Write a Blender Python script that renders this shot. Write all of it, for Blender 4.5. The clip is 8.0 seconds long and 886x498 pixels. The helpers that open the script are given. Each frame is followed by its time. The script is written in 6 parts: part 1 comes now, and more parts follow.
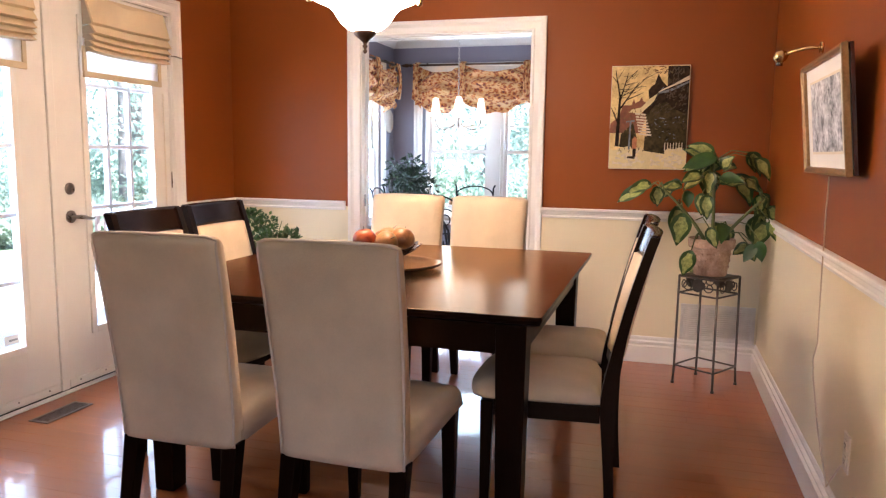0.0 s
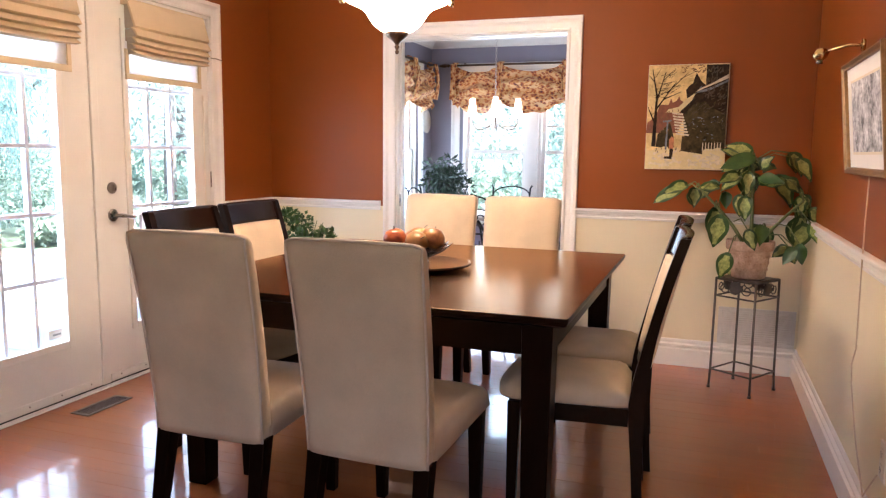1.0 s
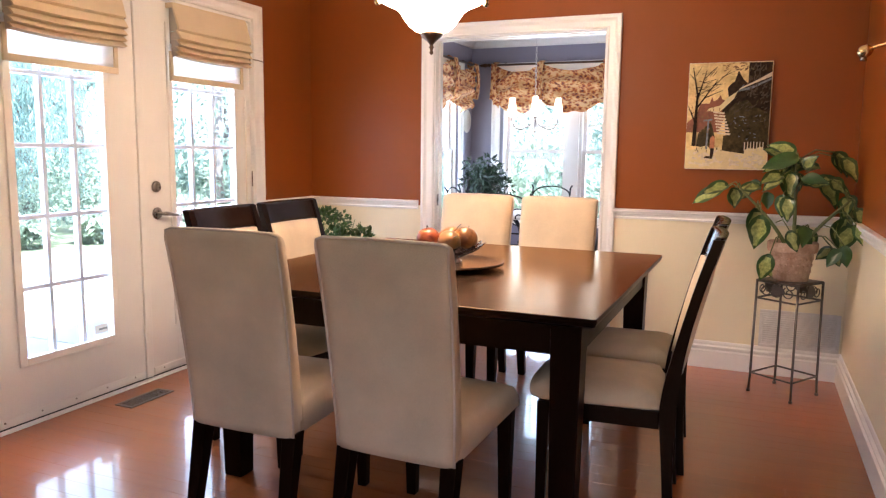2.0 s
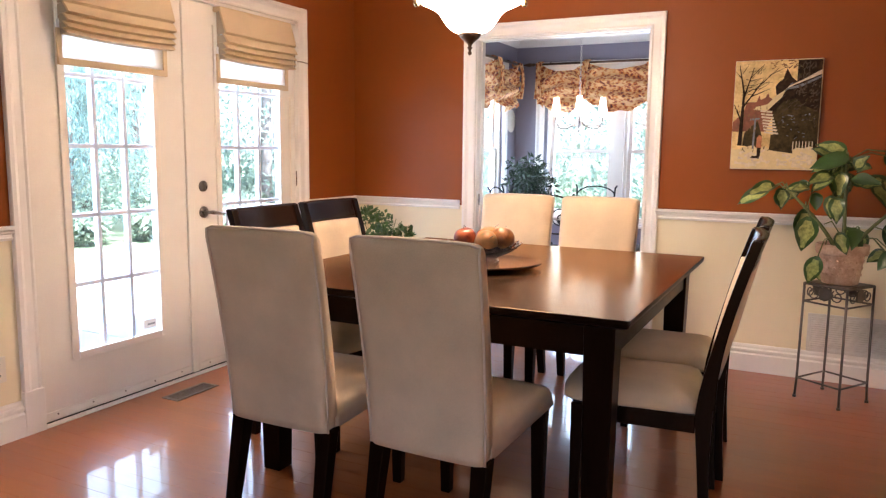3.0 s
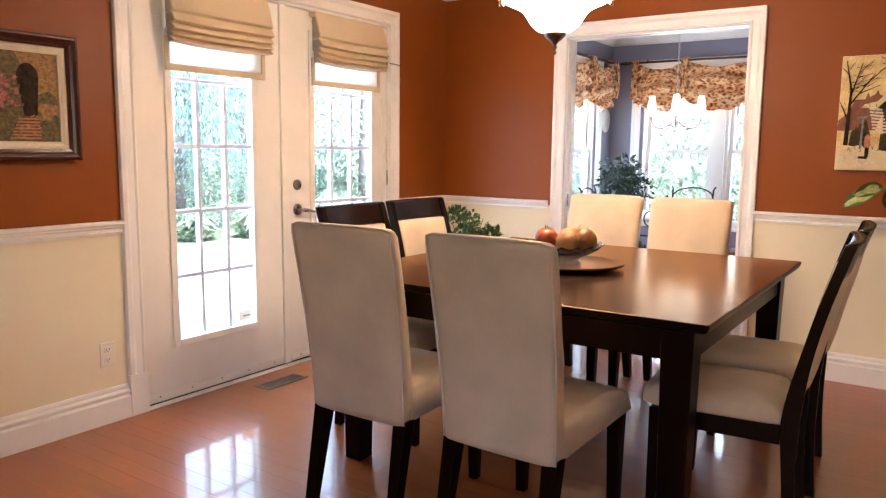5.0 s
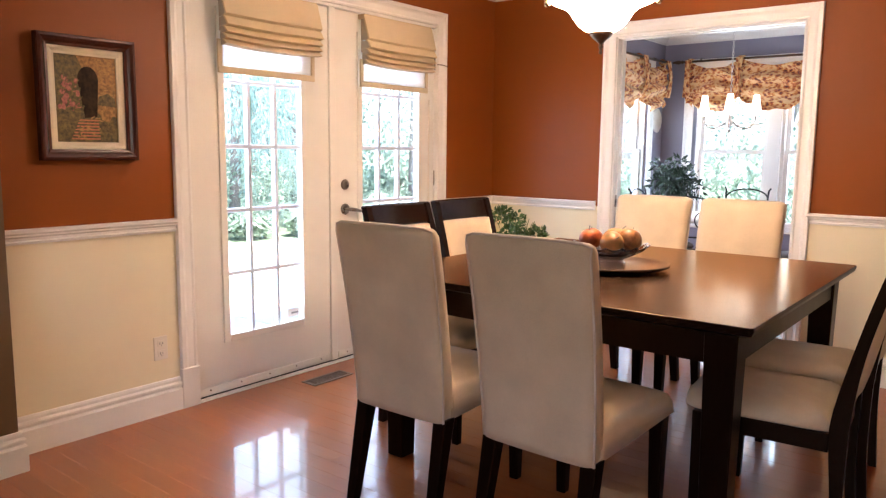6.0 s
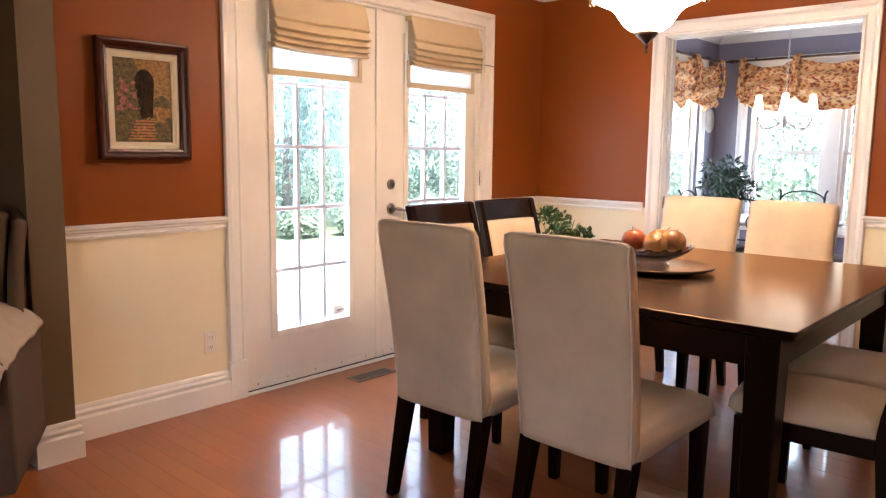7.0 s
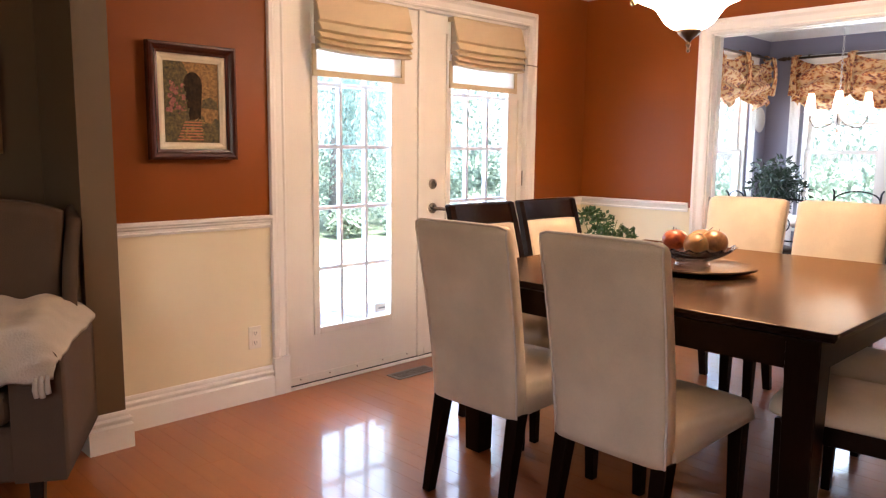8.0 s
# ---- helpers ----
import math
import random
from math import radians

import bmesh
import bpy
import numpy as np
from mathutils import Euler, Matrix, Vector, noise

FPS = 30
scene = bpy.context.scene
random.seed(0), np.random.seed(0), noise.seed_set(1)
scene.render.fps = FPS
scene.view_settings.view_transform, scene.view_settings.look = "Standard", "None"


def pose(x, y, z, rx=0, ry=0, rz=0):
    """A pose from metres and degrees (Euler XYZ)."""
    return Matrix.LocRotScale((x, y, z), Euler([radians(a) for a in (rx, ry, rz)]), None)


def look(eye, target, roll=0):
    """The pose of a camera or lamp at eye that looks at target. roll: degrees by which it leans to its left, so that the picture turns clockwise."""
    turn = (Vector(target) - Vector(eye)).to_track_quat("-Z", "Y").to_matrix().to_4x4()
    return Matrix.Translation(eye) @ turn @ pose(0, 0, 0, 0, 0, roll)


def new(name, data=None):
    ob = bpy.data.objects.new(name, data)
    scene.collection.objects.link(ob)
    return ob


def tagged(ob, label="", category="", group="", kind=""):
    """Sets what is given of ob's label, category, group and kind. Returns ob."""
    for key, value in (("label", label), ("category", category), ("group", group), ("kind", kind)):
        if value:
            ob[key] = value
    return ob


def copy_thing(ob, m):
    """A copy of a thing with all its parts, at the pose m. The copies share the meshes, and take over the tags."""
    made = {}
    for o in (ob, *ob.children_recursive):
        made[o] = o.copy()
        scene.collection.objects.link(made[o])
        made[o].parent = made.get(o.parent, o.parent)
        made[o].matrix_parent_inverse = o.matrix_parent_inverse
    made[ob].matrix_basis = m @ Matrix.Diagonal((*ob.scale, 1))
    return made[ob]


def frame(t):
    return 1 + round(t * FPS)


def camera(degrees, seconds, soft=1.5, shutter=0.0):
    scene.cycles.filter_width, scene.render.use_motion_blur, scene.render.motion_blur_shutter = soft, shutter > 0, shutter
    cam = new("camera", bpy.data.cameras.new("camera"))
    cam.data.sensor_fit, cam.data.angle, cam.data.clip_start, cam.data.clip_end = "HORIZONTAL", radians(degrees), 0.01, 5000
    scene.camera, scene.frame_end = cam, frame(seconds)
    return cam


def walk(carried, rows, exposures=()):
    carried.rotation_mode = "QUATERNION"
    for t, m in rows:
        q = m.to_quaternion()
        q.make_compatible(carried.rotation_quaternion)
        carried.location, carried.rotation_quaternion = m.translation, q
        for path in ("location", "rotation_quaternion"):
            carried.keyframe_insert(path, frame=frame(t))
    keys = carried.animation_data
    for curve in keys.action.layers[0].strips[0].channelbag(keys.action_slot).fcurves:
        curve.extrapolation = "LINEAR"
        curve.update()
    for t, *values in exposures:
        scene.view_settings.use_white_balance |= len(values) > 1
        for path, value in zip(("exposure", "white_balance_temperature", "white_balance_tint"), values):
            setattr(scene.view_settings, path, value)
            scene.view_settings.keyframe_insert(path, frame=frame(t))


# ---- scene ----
cam = camera(61.8, 8.0, soft=1.25)
PATH = [
    (0, (0.737, 0.679, 1.268), (0.171, 2.58, 1.01), 0.7),
    (0.5, (0.758, 0.685, 1.268), (0.141, 2.57, 1.01), 0.7),
    (1, (0.78, 0.689, 1.269), (0.11, 2.555, 1.01), 0.7),
    (1.5, (0.803, 0.691, 1.269), (0.079, 2.537, 1.009), 0.7),
    (3, (0.872, 0.697, 1.273), (-0.023, 2.466, 1.009), 0.6),
    (3.5, (0.892, 0.701, 1.273), (-0.062, 2.438, 1.009), 0.6),
    (4, (0.911, 0.703, 1.272), (-0.102, 2.407, 1.007), 0.6),
    (4.5, (0.927, 0.704, 1.271), (-0.139, 2.376, 1.007), 0.6),
    (5.8, (0.968, 0.711, 1.269), (-0.239, 2.284, 1.003), 0.6),
    (6, (0.976, 0.711, 1.269), (-0.253, 2.267, 1.004), 0.6),
    (6.5, (0.999, 0.711, 1.269), (-0.284, 2.222, 1.004), 0.7),
    (7, (1.02, 0.713, 1.268), (-0.312, 2.181, 1.003), 0.7),
    (7.5, (1.041, 0.716, 1.266), (-0.337, 2.141, 1.001), 0.6),
    (8, (1.062, 0.72, 1.265), (-0.361, 2.1, 1.0), 0.6),
]
walk(cam, [(t, look(eye, target, roll)) for t, eye, target, roll in PATH], [(0, 3.05, 5880, 22), (4, 3.05, 6000, 22), (8, 3.05, 6280, 24)])

# ---------------------------------------------------------------- light
SUN_DIR = Vector((-0.40, 0.08, -0.91)).normalized()
sun_data = bpy.data.lights.new("sun", "SUN")
sun_data.energy, sun_data.angle, sun_data.color = 5.0, radians(0.6), (1.0, 0.95, 0.86)
sun = new("sun", sun_data)
sun.matrix_basis = look((12, -2, 20), Vector((12, -2, 20)) + SUN_DIR)

world = bpy.data.worlds.new("sky")
scene.world = world
world.use_nodes = True
wn, wl = world.node_tree.nodes, world.node_tree.links
wn.clear()
sky = wn.new("ShaderNodeTexSky")
sky.sky_type, sky.sun_disc = "NISHITA", False
sky.sun_elevation = math.asin(-SUN_DIR.z)
sky.sun_rotation = math.atan2(-SUN_DIR.x, -SUN_DIR.y)
sky.air_density, sky.dust_density = 1.0, 2.5
bg = wn.new("ShaderNodeBackground")
bg.inputs["Strength"].default_value = 0.15
wo = wn.new("ShaderNodeOutputWorld")
wl.new(sky.outputs[0], bg.inputs[0])
wl.new(bg.outputs[0], wo.inputs[0])


def area_lamp(name, m, sx, sy, watts, colour):
    """A rectangular lamp: daylight standing in a window opening, or the added living room fill."""
    d = bpy.data.lights.new(name, "AREA")
    d.shape, d.size, d.size_y, d.energy, d.color = "RECTANGLE", sx, sy, watts, colour
    ob = new(name, d)
    ob.matrix_basis = m
    return ob


DAY = (0.74, 0.87, 1.0)

# ---------------------------------------------------------------- materials


def ramp(nt, stops):
    r = nt.nodes.new("ShaderNodeValToRGB")
    e = r.color_ramp.elements
    while len(e) < len(stops):
        e.new(0.5)
    for k, (p, c) in enumerate(stops):
        e[k].position, e[k].color = p, (*c, 1.0)
    return r


def mat(name, base, rough=0.5, vary=0.12, scale=6.0, bump=0.1, bscale=80.0, metal=0.0, stretch=(1, 1, 1),
        piece=0.0, coat=0.0, sheen=0.0, second=None, island=False, trans=0.0, spec=0.5):
    """A surface with a broad and a fine variation of its colour, and fine relief."""
    m = bpy.data.materials.new(name)
    m.use_nodes = True
    nt = m.node_tree
    n, l = nt.nodes, nt.links
    p = n["Principled BSDF"]
    g = n.new("ShaderNodeNewGeometry")
    mp = n.new("ShaderNodeMapping")
    mp.inputs["Scale"].default_value = stretch
    l.new(g.outputs["Position"], mp.inputs[0])
    broad, fine = n.new("ShaderNodeTexNoise"), n.new("ShaderNodeTexNoise")
    broad.inputs["Scale"].default_value, broad.inputs["Detail"].default_value = scale, 4
    fine.inputs["Scale"].default_value, fine.inputs["Detail"].default_value = bscale, 5
    l.new(mp.outputs[0], broad.inputs[0])
    l.new(mp.outputs[0], fine.inputs[0])
    dark = tuple(c * (1 - vary) for c in base)
    light = tuple(min(1, c * (1 + vary)) for c in (second or base))
    r = ramp(nt, [(0.3, dark), (0.7, light)])
    mix = n.new("ShaderNodeMath")
    mix.operation = "MULTIPLY_ADD"
    mix.inputs[1].default_value = 0.35
    l.new(fine.outputs[0], mix.inputs[0])
    sc = n.new("ShaderNodeMath")
    sc.operation = "MULTIPLY"
    sc.inputs[1].default_value = 0.65
    l.new(broad.outputs[0], sc.inputs[0])
    l.new(sc.outputs[0], mix.inputs[2])
    l.new(mix.outputs[0], r.inputs[0])
    colour = r.outputs[0]
    if piece:
        if island:
            src = g.outputs["Random Per Island"]
        else:
            src = n.new("ShaderNodeObjectInfo").outputs["Random"]
        mr = n.new("ShaderNodeMapRange")
        mr.inputs["To Min"].default_value, mr.inputs["To Max"].default_value = 1 - piece, 1 + piece
        l.new(src, mr.inputs[0])
        h = n.new("ShaderNodeHueSaturation")
        l.new(mr.outputs[0], h.inputs["Value"])
        l.new(colour, h.inputs["Color"])
        colour = h.outputs[0]
    l.new(colour, p.inputs["Base Color"])
    rr = n.new("ShaderNodeMapRange")
    rr.inputs["To Min"].default_value, rr.inputs["To Max"].default_value = max(0.02, rough * 0.85), min(1, rough * 1.15)
    l.new(broad.outputs[0], rr.inputs[0])
    l.new(rr.outputs[0], p.inputs["Roughness"])
    p.inputs["Metallic"].default_value = metal
    p.inputs["Specular IOR Level"].default_value = spec
    p.inputs["Coat Weight"].default_value = coat
    p.inputs["Coat Roughness"].default_value = 0.12
    p.inputs["Sheen Weight"].default_value = sheen
    p.inputs["Transmission Weight"].default_value = trans
    if bump:
        b = n.new("ShaderNodeBump")
        b.inputs["Strength"].default_value, b.inputs["Distance"].default_value = bump, 0.004
        l.new(fine.outputs[0], b.inputs["Height"])
        l.new(b.outputs[0], p.inputs["Normal"])
    return m


def leaf_mat(name, base, vary=0.3, scale=2, glow=0.55):
    """A thin leaf: part of the light that falls on one side passes through to the other."""
    m = mat(name, base, 0.6, vary, scale, 0.1, 40, piece=0.3, island=True)
    n, l = m.node_tree.nodes, m.node_tree.links
    p, out = n["Principled BSDF"], n["Material Output"]
    tr, mx = n.new("ShaderNodeBsdfTranslucent"), n.new("ShaderNodeMixShader")
    mx.inputs[0].default_value = glow
    l.new(p.inputs["Base Color"].links[0].from_socket, tr.inputs["Color"])
    l.new(p.outputs[0], mx.inputs[1])
    l.new(tr.outputs[0], mx.inputs[2])
    l.new(mx.outputs[0], out.inputs["Surface"])
    return m


def glass_mat(name, tint=(1, 1, 1), rough=0.0, gloss=0.5):
    """Thin glass: clear, with a sheen that grows at grazing angles."""
    m = bpy.data.materials.new(name)
    m.use_nodes = True
    n, l = m.node_tree.nodes, m.node_tree.links
    n.clear()
    out, mx = n.new("ShaderNodeOutputMaterial"), n.new("ShaderNodeMixShader")
    tr, gl, lw = n.new("ShaderNodeBsdfTransparent"), n.new("ShaderNodeBsdfGlossy"), n.new("ShaderNodeLayerWeight")
    lw.inputs["Blend"].default_value = 0.5
    pw, ml = n.new("ShaderNodeMath"), n.new("ShaderNodeMath")
    pw.operation, ml.operation = "POWER", "MULTIPLY_ADD"
    pw.inputs[1].default_value = 3.5
    ml.inputs[1].default_value, ml.inputs[2].default_value = gloss, 0.03
    tr.inputs[0].default_value = (*tint, 1)
    gl.inputs["Roughness"].default_value = rough
    l.new(lw.outputs["Facing"], pw.inputs[0])
    l.new(pw.outputs[0], ml.inputs[0])
    l.new(ml.outputs[0], mx.inputs[0])
    l.new(tr.outputs[0], mx.inputs[1])
    l.new(gl.outputs[0], mx.inputs[2])
    l.new(mx.outputs[0], out.inputs[0])
    return m


def glow_mat(name, colour, strength):
    m = bpy.data.materials.new(name)
    m.use_nodes = True
    p = m.node_tree.nodes["Principled BSDF"]
    p.inputs["Base Color"].default_value = (0.9, 0.86, 0.78, 1)
    p.inputs["Roughness"].default_value = 0.25
    p.inputs["Emission Color"].default_value = (*colour, 1)
    p.inputs["Emission Strength"].default_value = strength
    return m


def cloth_mat(name, a, b, c, d, scale):
    """A printed floral cloth in four colours."""
    m = bpy.data.materials.new(name)
    m.use_nodes = True
    nt = m.node_tree
    n, l = nt.nodes, nt.links
    p = n["Principled BSDF"]
    p.inputs["Roughness"].default_value = 0.85
    p.inputs["Sheen Weight"].default_value = 0.2
    g = n.new("ShaderNodeNewGeometry")
    warp, vor, no = n.new("ShaderNodeTexNoise"), n.new("ShaderNodeTexVoronoi"), n.new("ShaderNodeTexNoise")
    warp.inputs["Scale"].default_value = scale * 0.5
    vor.inputs["Scale"].default_value = scale
    no.inputs["Scale"].default_value, no.inputs["Detail"].default_value = scale * 1.4, 3
    add = n.new("ShaderNodeVectorMath")
    add.operation = "MULTIPLY_ADD"
    add.inputs[1].default_value = (0.05, 0.05, 0.05)
    l.new(warp.outputs["Color"], add.inputs[0])
    l.new(g.outputs["Position"], add.inputs[2])
    l.new(add.outputs[0], vor.inputs["Vector"])
    l.new(add.outputs[0], no.inputs["Vector"])
    s = n.new("ShaderNodeMath")
    s.operation = "ADD"
    l.new(vor.outputs["Distance"], s.inputs[0])
    l.new(no.outputs[0], s.inputs[1])
    r = ramp(nt, [(0.50, c), (0.62, a), (0.74, b), (0.86, d)])
    s2 = n.new("ShaderNodeMath")
    s2.operation = "MULTIPLY"
    s2.inputs[1].default_value = 0.75
    l.new(s.outputs[0], s2.inputs[0])
    l.new(s2.outputs[0], r.inputs[0])
    l.new(r.outputs[0], p.inputs["Base Color"])
    return m


RUST = mat("rust_paint", (0.245, 0.060, 0.0055), 0.42, 0.05, 1.5, 0.06, 260, spec=0.24)
CREAM = mat("cream_paint", (0.80, 0.71, 0.49), 0.5, 0.04, 1.3, 0.06, 240)
OLIVE = mat("olive_paint", (0.135, 0.088, 0.042), 0.5, 0.05, 1.5, 0.06, 240)
MAUVE = mat("grey_violet_paint", (0.24, 0.225, 0.28), 0.55, 0.05, 1.5, 0.05, 240)
CEIL = mat("ceiling_paint", (0.80, 0.79, 0.76), 0.8, 0.03, 2, 0.1, 150)
WHITE = mat("white_trim_paint", (0.80, 0.77, 0.71), 0.32, 0.035, 4, 0.04, 120)
DOORWHITE = mat("white_door_paint", (0.79, 0.75, 0.67), 0.38, 0.05, 3, 0.05, 140)
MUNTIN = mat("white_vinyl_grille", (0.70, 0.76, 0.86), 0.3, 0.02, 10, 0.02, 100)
PLANK = mat("oiled_maple_board", (0.330, 0.096, 0.022), 0.30, 0.09, 5, 0.02, 60, stretch=(0.6, 9, 9), piece=0.06, coat=0.6, spec=0.25)
PLANKFAR = mat("maple_board_joined", (0.330, 0.096, 0.022), 0.30, 0.09, 5, 0.02, 60, stretch=(0.6, 9, 9), piece=0.06, coat=0.6, spec=0.25, island=True)
for m_ in (PLANK, PLANKFAR):
    m_.node_tree.nodes["Principled BSDF"].inputs["Coat Roughness"].default_value = 0.055
GAP = mat("dark_joint", (0.25, 0.076, 0.021), 0.8, 0.1, 20, 0)
ESPRESSO = mat("espresso_wood", (0.0075, 0.0035, 0.0024), 0.30, 0.35, 8, 0.05, 70, stretch=(1.5, 1.5, 0.3), spec=0.09)
# Specular tint turns the bluish daylight reflections warm brown.
ESPRESSO.node_tree.nodes["Principled BSDF"].inputs["Specular Tint"].default_value = (1.0, 0.62, 0.32, 1)
RAILWOOD = mat("polished_espresso_rail", (0.010, 0.0042, 0.0026), 0.20, 0.30, 8, 0.03, 70, stretch=(1.5, 1.5, 0.3), spec=0.5)


def warm_gloss_mat(name, base, warm_tint, rough):
    """Dark stained wood with a gloss tinted amber, so its reflections look lit by warmer room light."""
    m = mat(name, base, 0.5, 0.25, 3, 0.0, 40, stretch=(0.6, 6, 6), spec=0.0)
    n, l = m.node_tree.nodes, m.node_tree.links
    gl, mx, fr = n.new("ShaderNodeBsdfGlossy"), n.new("ShaderNodeMixShader"), n.new("ShaderNodeFresnel")
    gl.inputs["Color"].default_value = (*warm_tint, 1)
    fr.inputs["IOR"].default_value = 1.42
    no, mr = n.new("ShaderNodeTexNoise"), n.new("ShaderNodeMapRange")
    no.inputs["Scale"].default_value = 7
    l.new(n["Mapping"].outputs[0], no.inputs[0])
    mr.inputs["To Min"].default_value, mr.inputs["To Max"].default_value = rough * 0.9, rough * 1.15
    l.new(no.outputs[0], mr.inputs[0])
    l.new(mr.outputs[0], gl.inputs["Roughness"])
    l.new(fr.outputs[0], mx.inputs[0])
    l.new(n["Principled BSDF"].outputs[0], mx.inputs[1])
    l.new(gl.outputs[0], mx.inputs[2])
    l.new(mx.outputs[0], n["Material Output"].inputs["Surface"])
    return m


# The amber gloss colour puts warm room light into the table's reflections.
TABLETOP = warm_gloss_mat("espresso_tabletop", (0.020, 0.0075, 0.0034), (1.0, 0.69, 0.44), 0.22)
SUEDE = mat("beige_microsuede", (0.58, 0.455, 0.30), 0.95, 0.22, 4.5, 0.25, 420, sheen=0.08)
PIPING = mat("beige_piping", (0.56, 0.47, 0.36), 0.9, 0.08, 9, 0.2, 300)
BLACKIRON = mat("wrought_iron", (0.022, 0.02, 0.019), 0.45, 0.3, 20, 0.2, 160, metal=0.6)
GREYIRON = mat("pewter_iron", (0.12, 0.105, 0.09), 0.42, 0.3, 25, 0.25, 200, metal=0.8)
BRONZE = mat("antique_bronze", (0.10, 0.06, 0.035), 0.35, 0.3, 25, 0.1, 120, metal=0.8)
NICKEL = mat("aged_nickel", (0.30, 0.26, 0.22), 0.28, 0.15, 20, 0.05, 120, metal=1.0)
BRASS = mat("brass", (0.62, 0.42, 0.18), 0.25, 0.12, 20, 0.05, 120, metal=1.0)
TERRACOTTA = mat("terracotta", (0.42, 0.24, 0.14), 0.85, 0.22, 16, 0.4, 90, second=(0.55, 0.40, 0.30))
SOIL = mat("potting_soil", (0.03, 0.02, 0.013), 0.95, 0.4, 60, 0.8, 200)
LEAFG = mat("leaf_green", (0.030, 0.078, 0.015), 0.30, 0.3, 25, 0.15, 120, piece=0.25)
LEAFP = mat("leaf_pale_centre", (0.15, 0.22, 0.05), 0.32, 0.35, 45, 0.15, 120, piece=0.15, second=(0.34, 0.38, 0.12))
STEM = mat("plant_stem", (0.13, 0.16, 0.05), 0.6, 0.25, 30, 0.2, 120)
HERB = mat("small_leaf_green", (0.042, 0.095, 0.018), 0.5, 0.3, 30, 0.1, 150, piece=0.3, island=True)
FICUS = mat("ficus_leaf", (0.018, 0.040, 0.017), 0.35, 0.3, 30, 0.1, 150, piece=0.35, island=True)
BASKET = mat("brown_wicker", (0.10, 0.05, 0.025), 0.7, 0.3, 40, 0.6, 90)
GLASS = glass_mat("window_glass", (0.93, 0.985, 1.0))
CRYSTAL = glass_mat("cut_crystal", (0.66, 0.65, 0.70), 0.05, 1.8)
BOWLGLOW = glow_mat("lit_alabaster_glass", (1.0, 0.73, 0.46), 8.6)
SHADEGLOW = glow_mat("lit_white_shade", (1.0, 0.90, 0.76), 1.1)
BLIND = mat("cream_blind_cloth", (0.62, 0.49, 0.31), 0.9, 0.06, 6, 0.3, 350)
BLINDSHEER = mat("sheer_blind_cloth", (0.86, 0.84, 0.82), 0.9, 0.06, 8, 0.2, 350, trans=0.45)
LINING = mat("blind_lining", (0.42, 0.36, 0.28), 0.9, 0.06, 8, 0.2, 350)
FLORAL = cloth_mat("floral_cloth", (0.42, 0.095, 0.026), (0.62, 0.26, 0.062), (0.12, 0.030, 0.02), (0.74, 0.47, 0.22), 26)
PLASTIC = mat("white_plastic", (0.78, 0.72, 0.60), 0.35, 0.03, 10, 0.02, 100)
SLOT = mat("dark_slot", (0.02, 0.018, 0.015), 0.6, 0.1, 20, 0)
VENTGREY = mat("painted_vent_metal", (0.64, 0.61, 0.56), 0.45, 0.06, 20, 0.05, 120)
VENTDARK = mat("brown_floor_register", (0.16, 0.12, 0.09), 0.4, 0.15, 20, 0.05, 120, metal=0.5)
ARMCLOTH = mat("brown_upholstery", (0.080, 0.044, 0.021), 0.95, 0.15, 8, 0.4, 260)
THROW = mat("white_crochet", (0.46, 0.38, 0.28), 0.95, 0.08, 12, 0.7, 160)
WALNUT = mat("dark_red_frame_wood", (0.060, 0.013, 0.006), 0.25, 0.3, 12, 0.1, 90)
GOLD = mat("gilt_frame", (0.34, 0.19, 0.075), 0.4, 0.25, 30, 0.25, 120, metal=0.7)
LINEN = mat("linen_liner", (0.70, 0.61, 0.44), 0.9, 0.06, 30, 0.3, 300)
MATBOARD = mat("white_mat_board", (0.76, 0.72, 0.64), 0.9, 0.02, 20, 0.05, 200)
CORD = mat("clear_cord", (0.62, 0.50, 0.36), 0.35, 0.05, 20, 0)
APPLE = mat("red_apple_skin", (0.20, 0.008, 0.007), 0.30, 0.45, 26, 0.03, 60, second=(0.34, 0.085, 0.02))
PEAR = mat("yellow_pear_skin", (0.30, 0.22, 0.065), 0.38, 0.40, 26, 0.05, 60, second=(0.34, 0.13, 0.04))
RUSSET = mat("russet_apple_skin", (0.24, 0.075, 0.022), 0.34, 0.45, 26, 0.03, 60, second=(0.36, 0.17, 0.05))
LABEL = mat("paper_sticker", (0.72, 0.70, 0.66), 0.6, 0.05, 30, 0)
GREYBAR = mat("grey_print", (0.25, 0.25, 0.25), 0.6, 0.05, 30, 0)
MIRROR = mat("pale_plate_glaze", (0.62, 0.56, 0.48), 0.3, 0.1, 12, 0.03, 90)
# outdoors
GRASS = mat("lawn", (0.10, 0.13, 0.07), 0.9, 0.35, 3, 0.6, 60)
PATIO = mat("concrete_patio", (0.42, 0.42, 0.41), 0.85, 0.10, 2, 0.3, 80)
ROCK = mat("garden_rock", (0.30, 0.28, 0.26), 0.9, 0.25, 9, 0.6, 60, piece=0.2)
BARK = mat("bark", (0.17, 0.15, 0.135), 0.95, 0.35, 9, 0.9, 40, stretch=(3, 3, 0.7))
TREELEAF = leaf_mat("tree_leaf", (0.30, 0.38, 0.31))
WILLOW = leaf_mat("weeping_leaf", (0.27, 0.39, 0.36))
HOSTA = leaf_mat("hosta_leaf", (0.31, 0.38, 0.29), 0.3, 4)
AUTUMN = leaf_mat("autumn_leaf", (0.42, 0.34, 0.18), 0.4, 4)
DECK = mat("weathered_cedar", (0.24, 0.17, 0.15), 0.85, 0.25, 8, 0.4, 60)

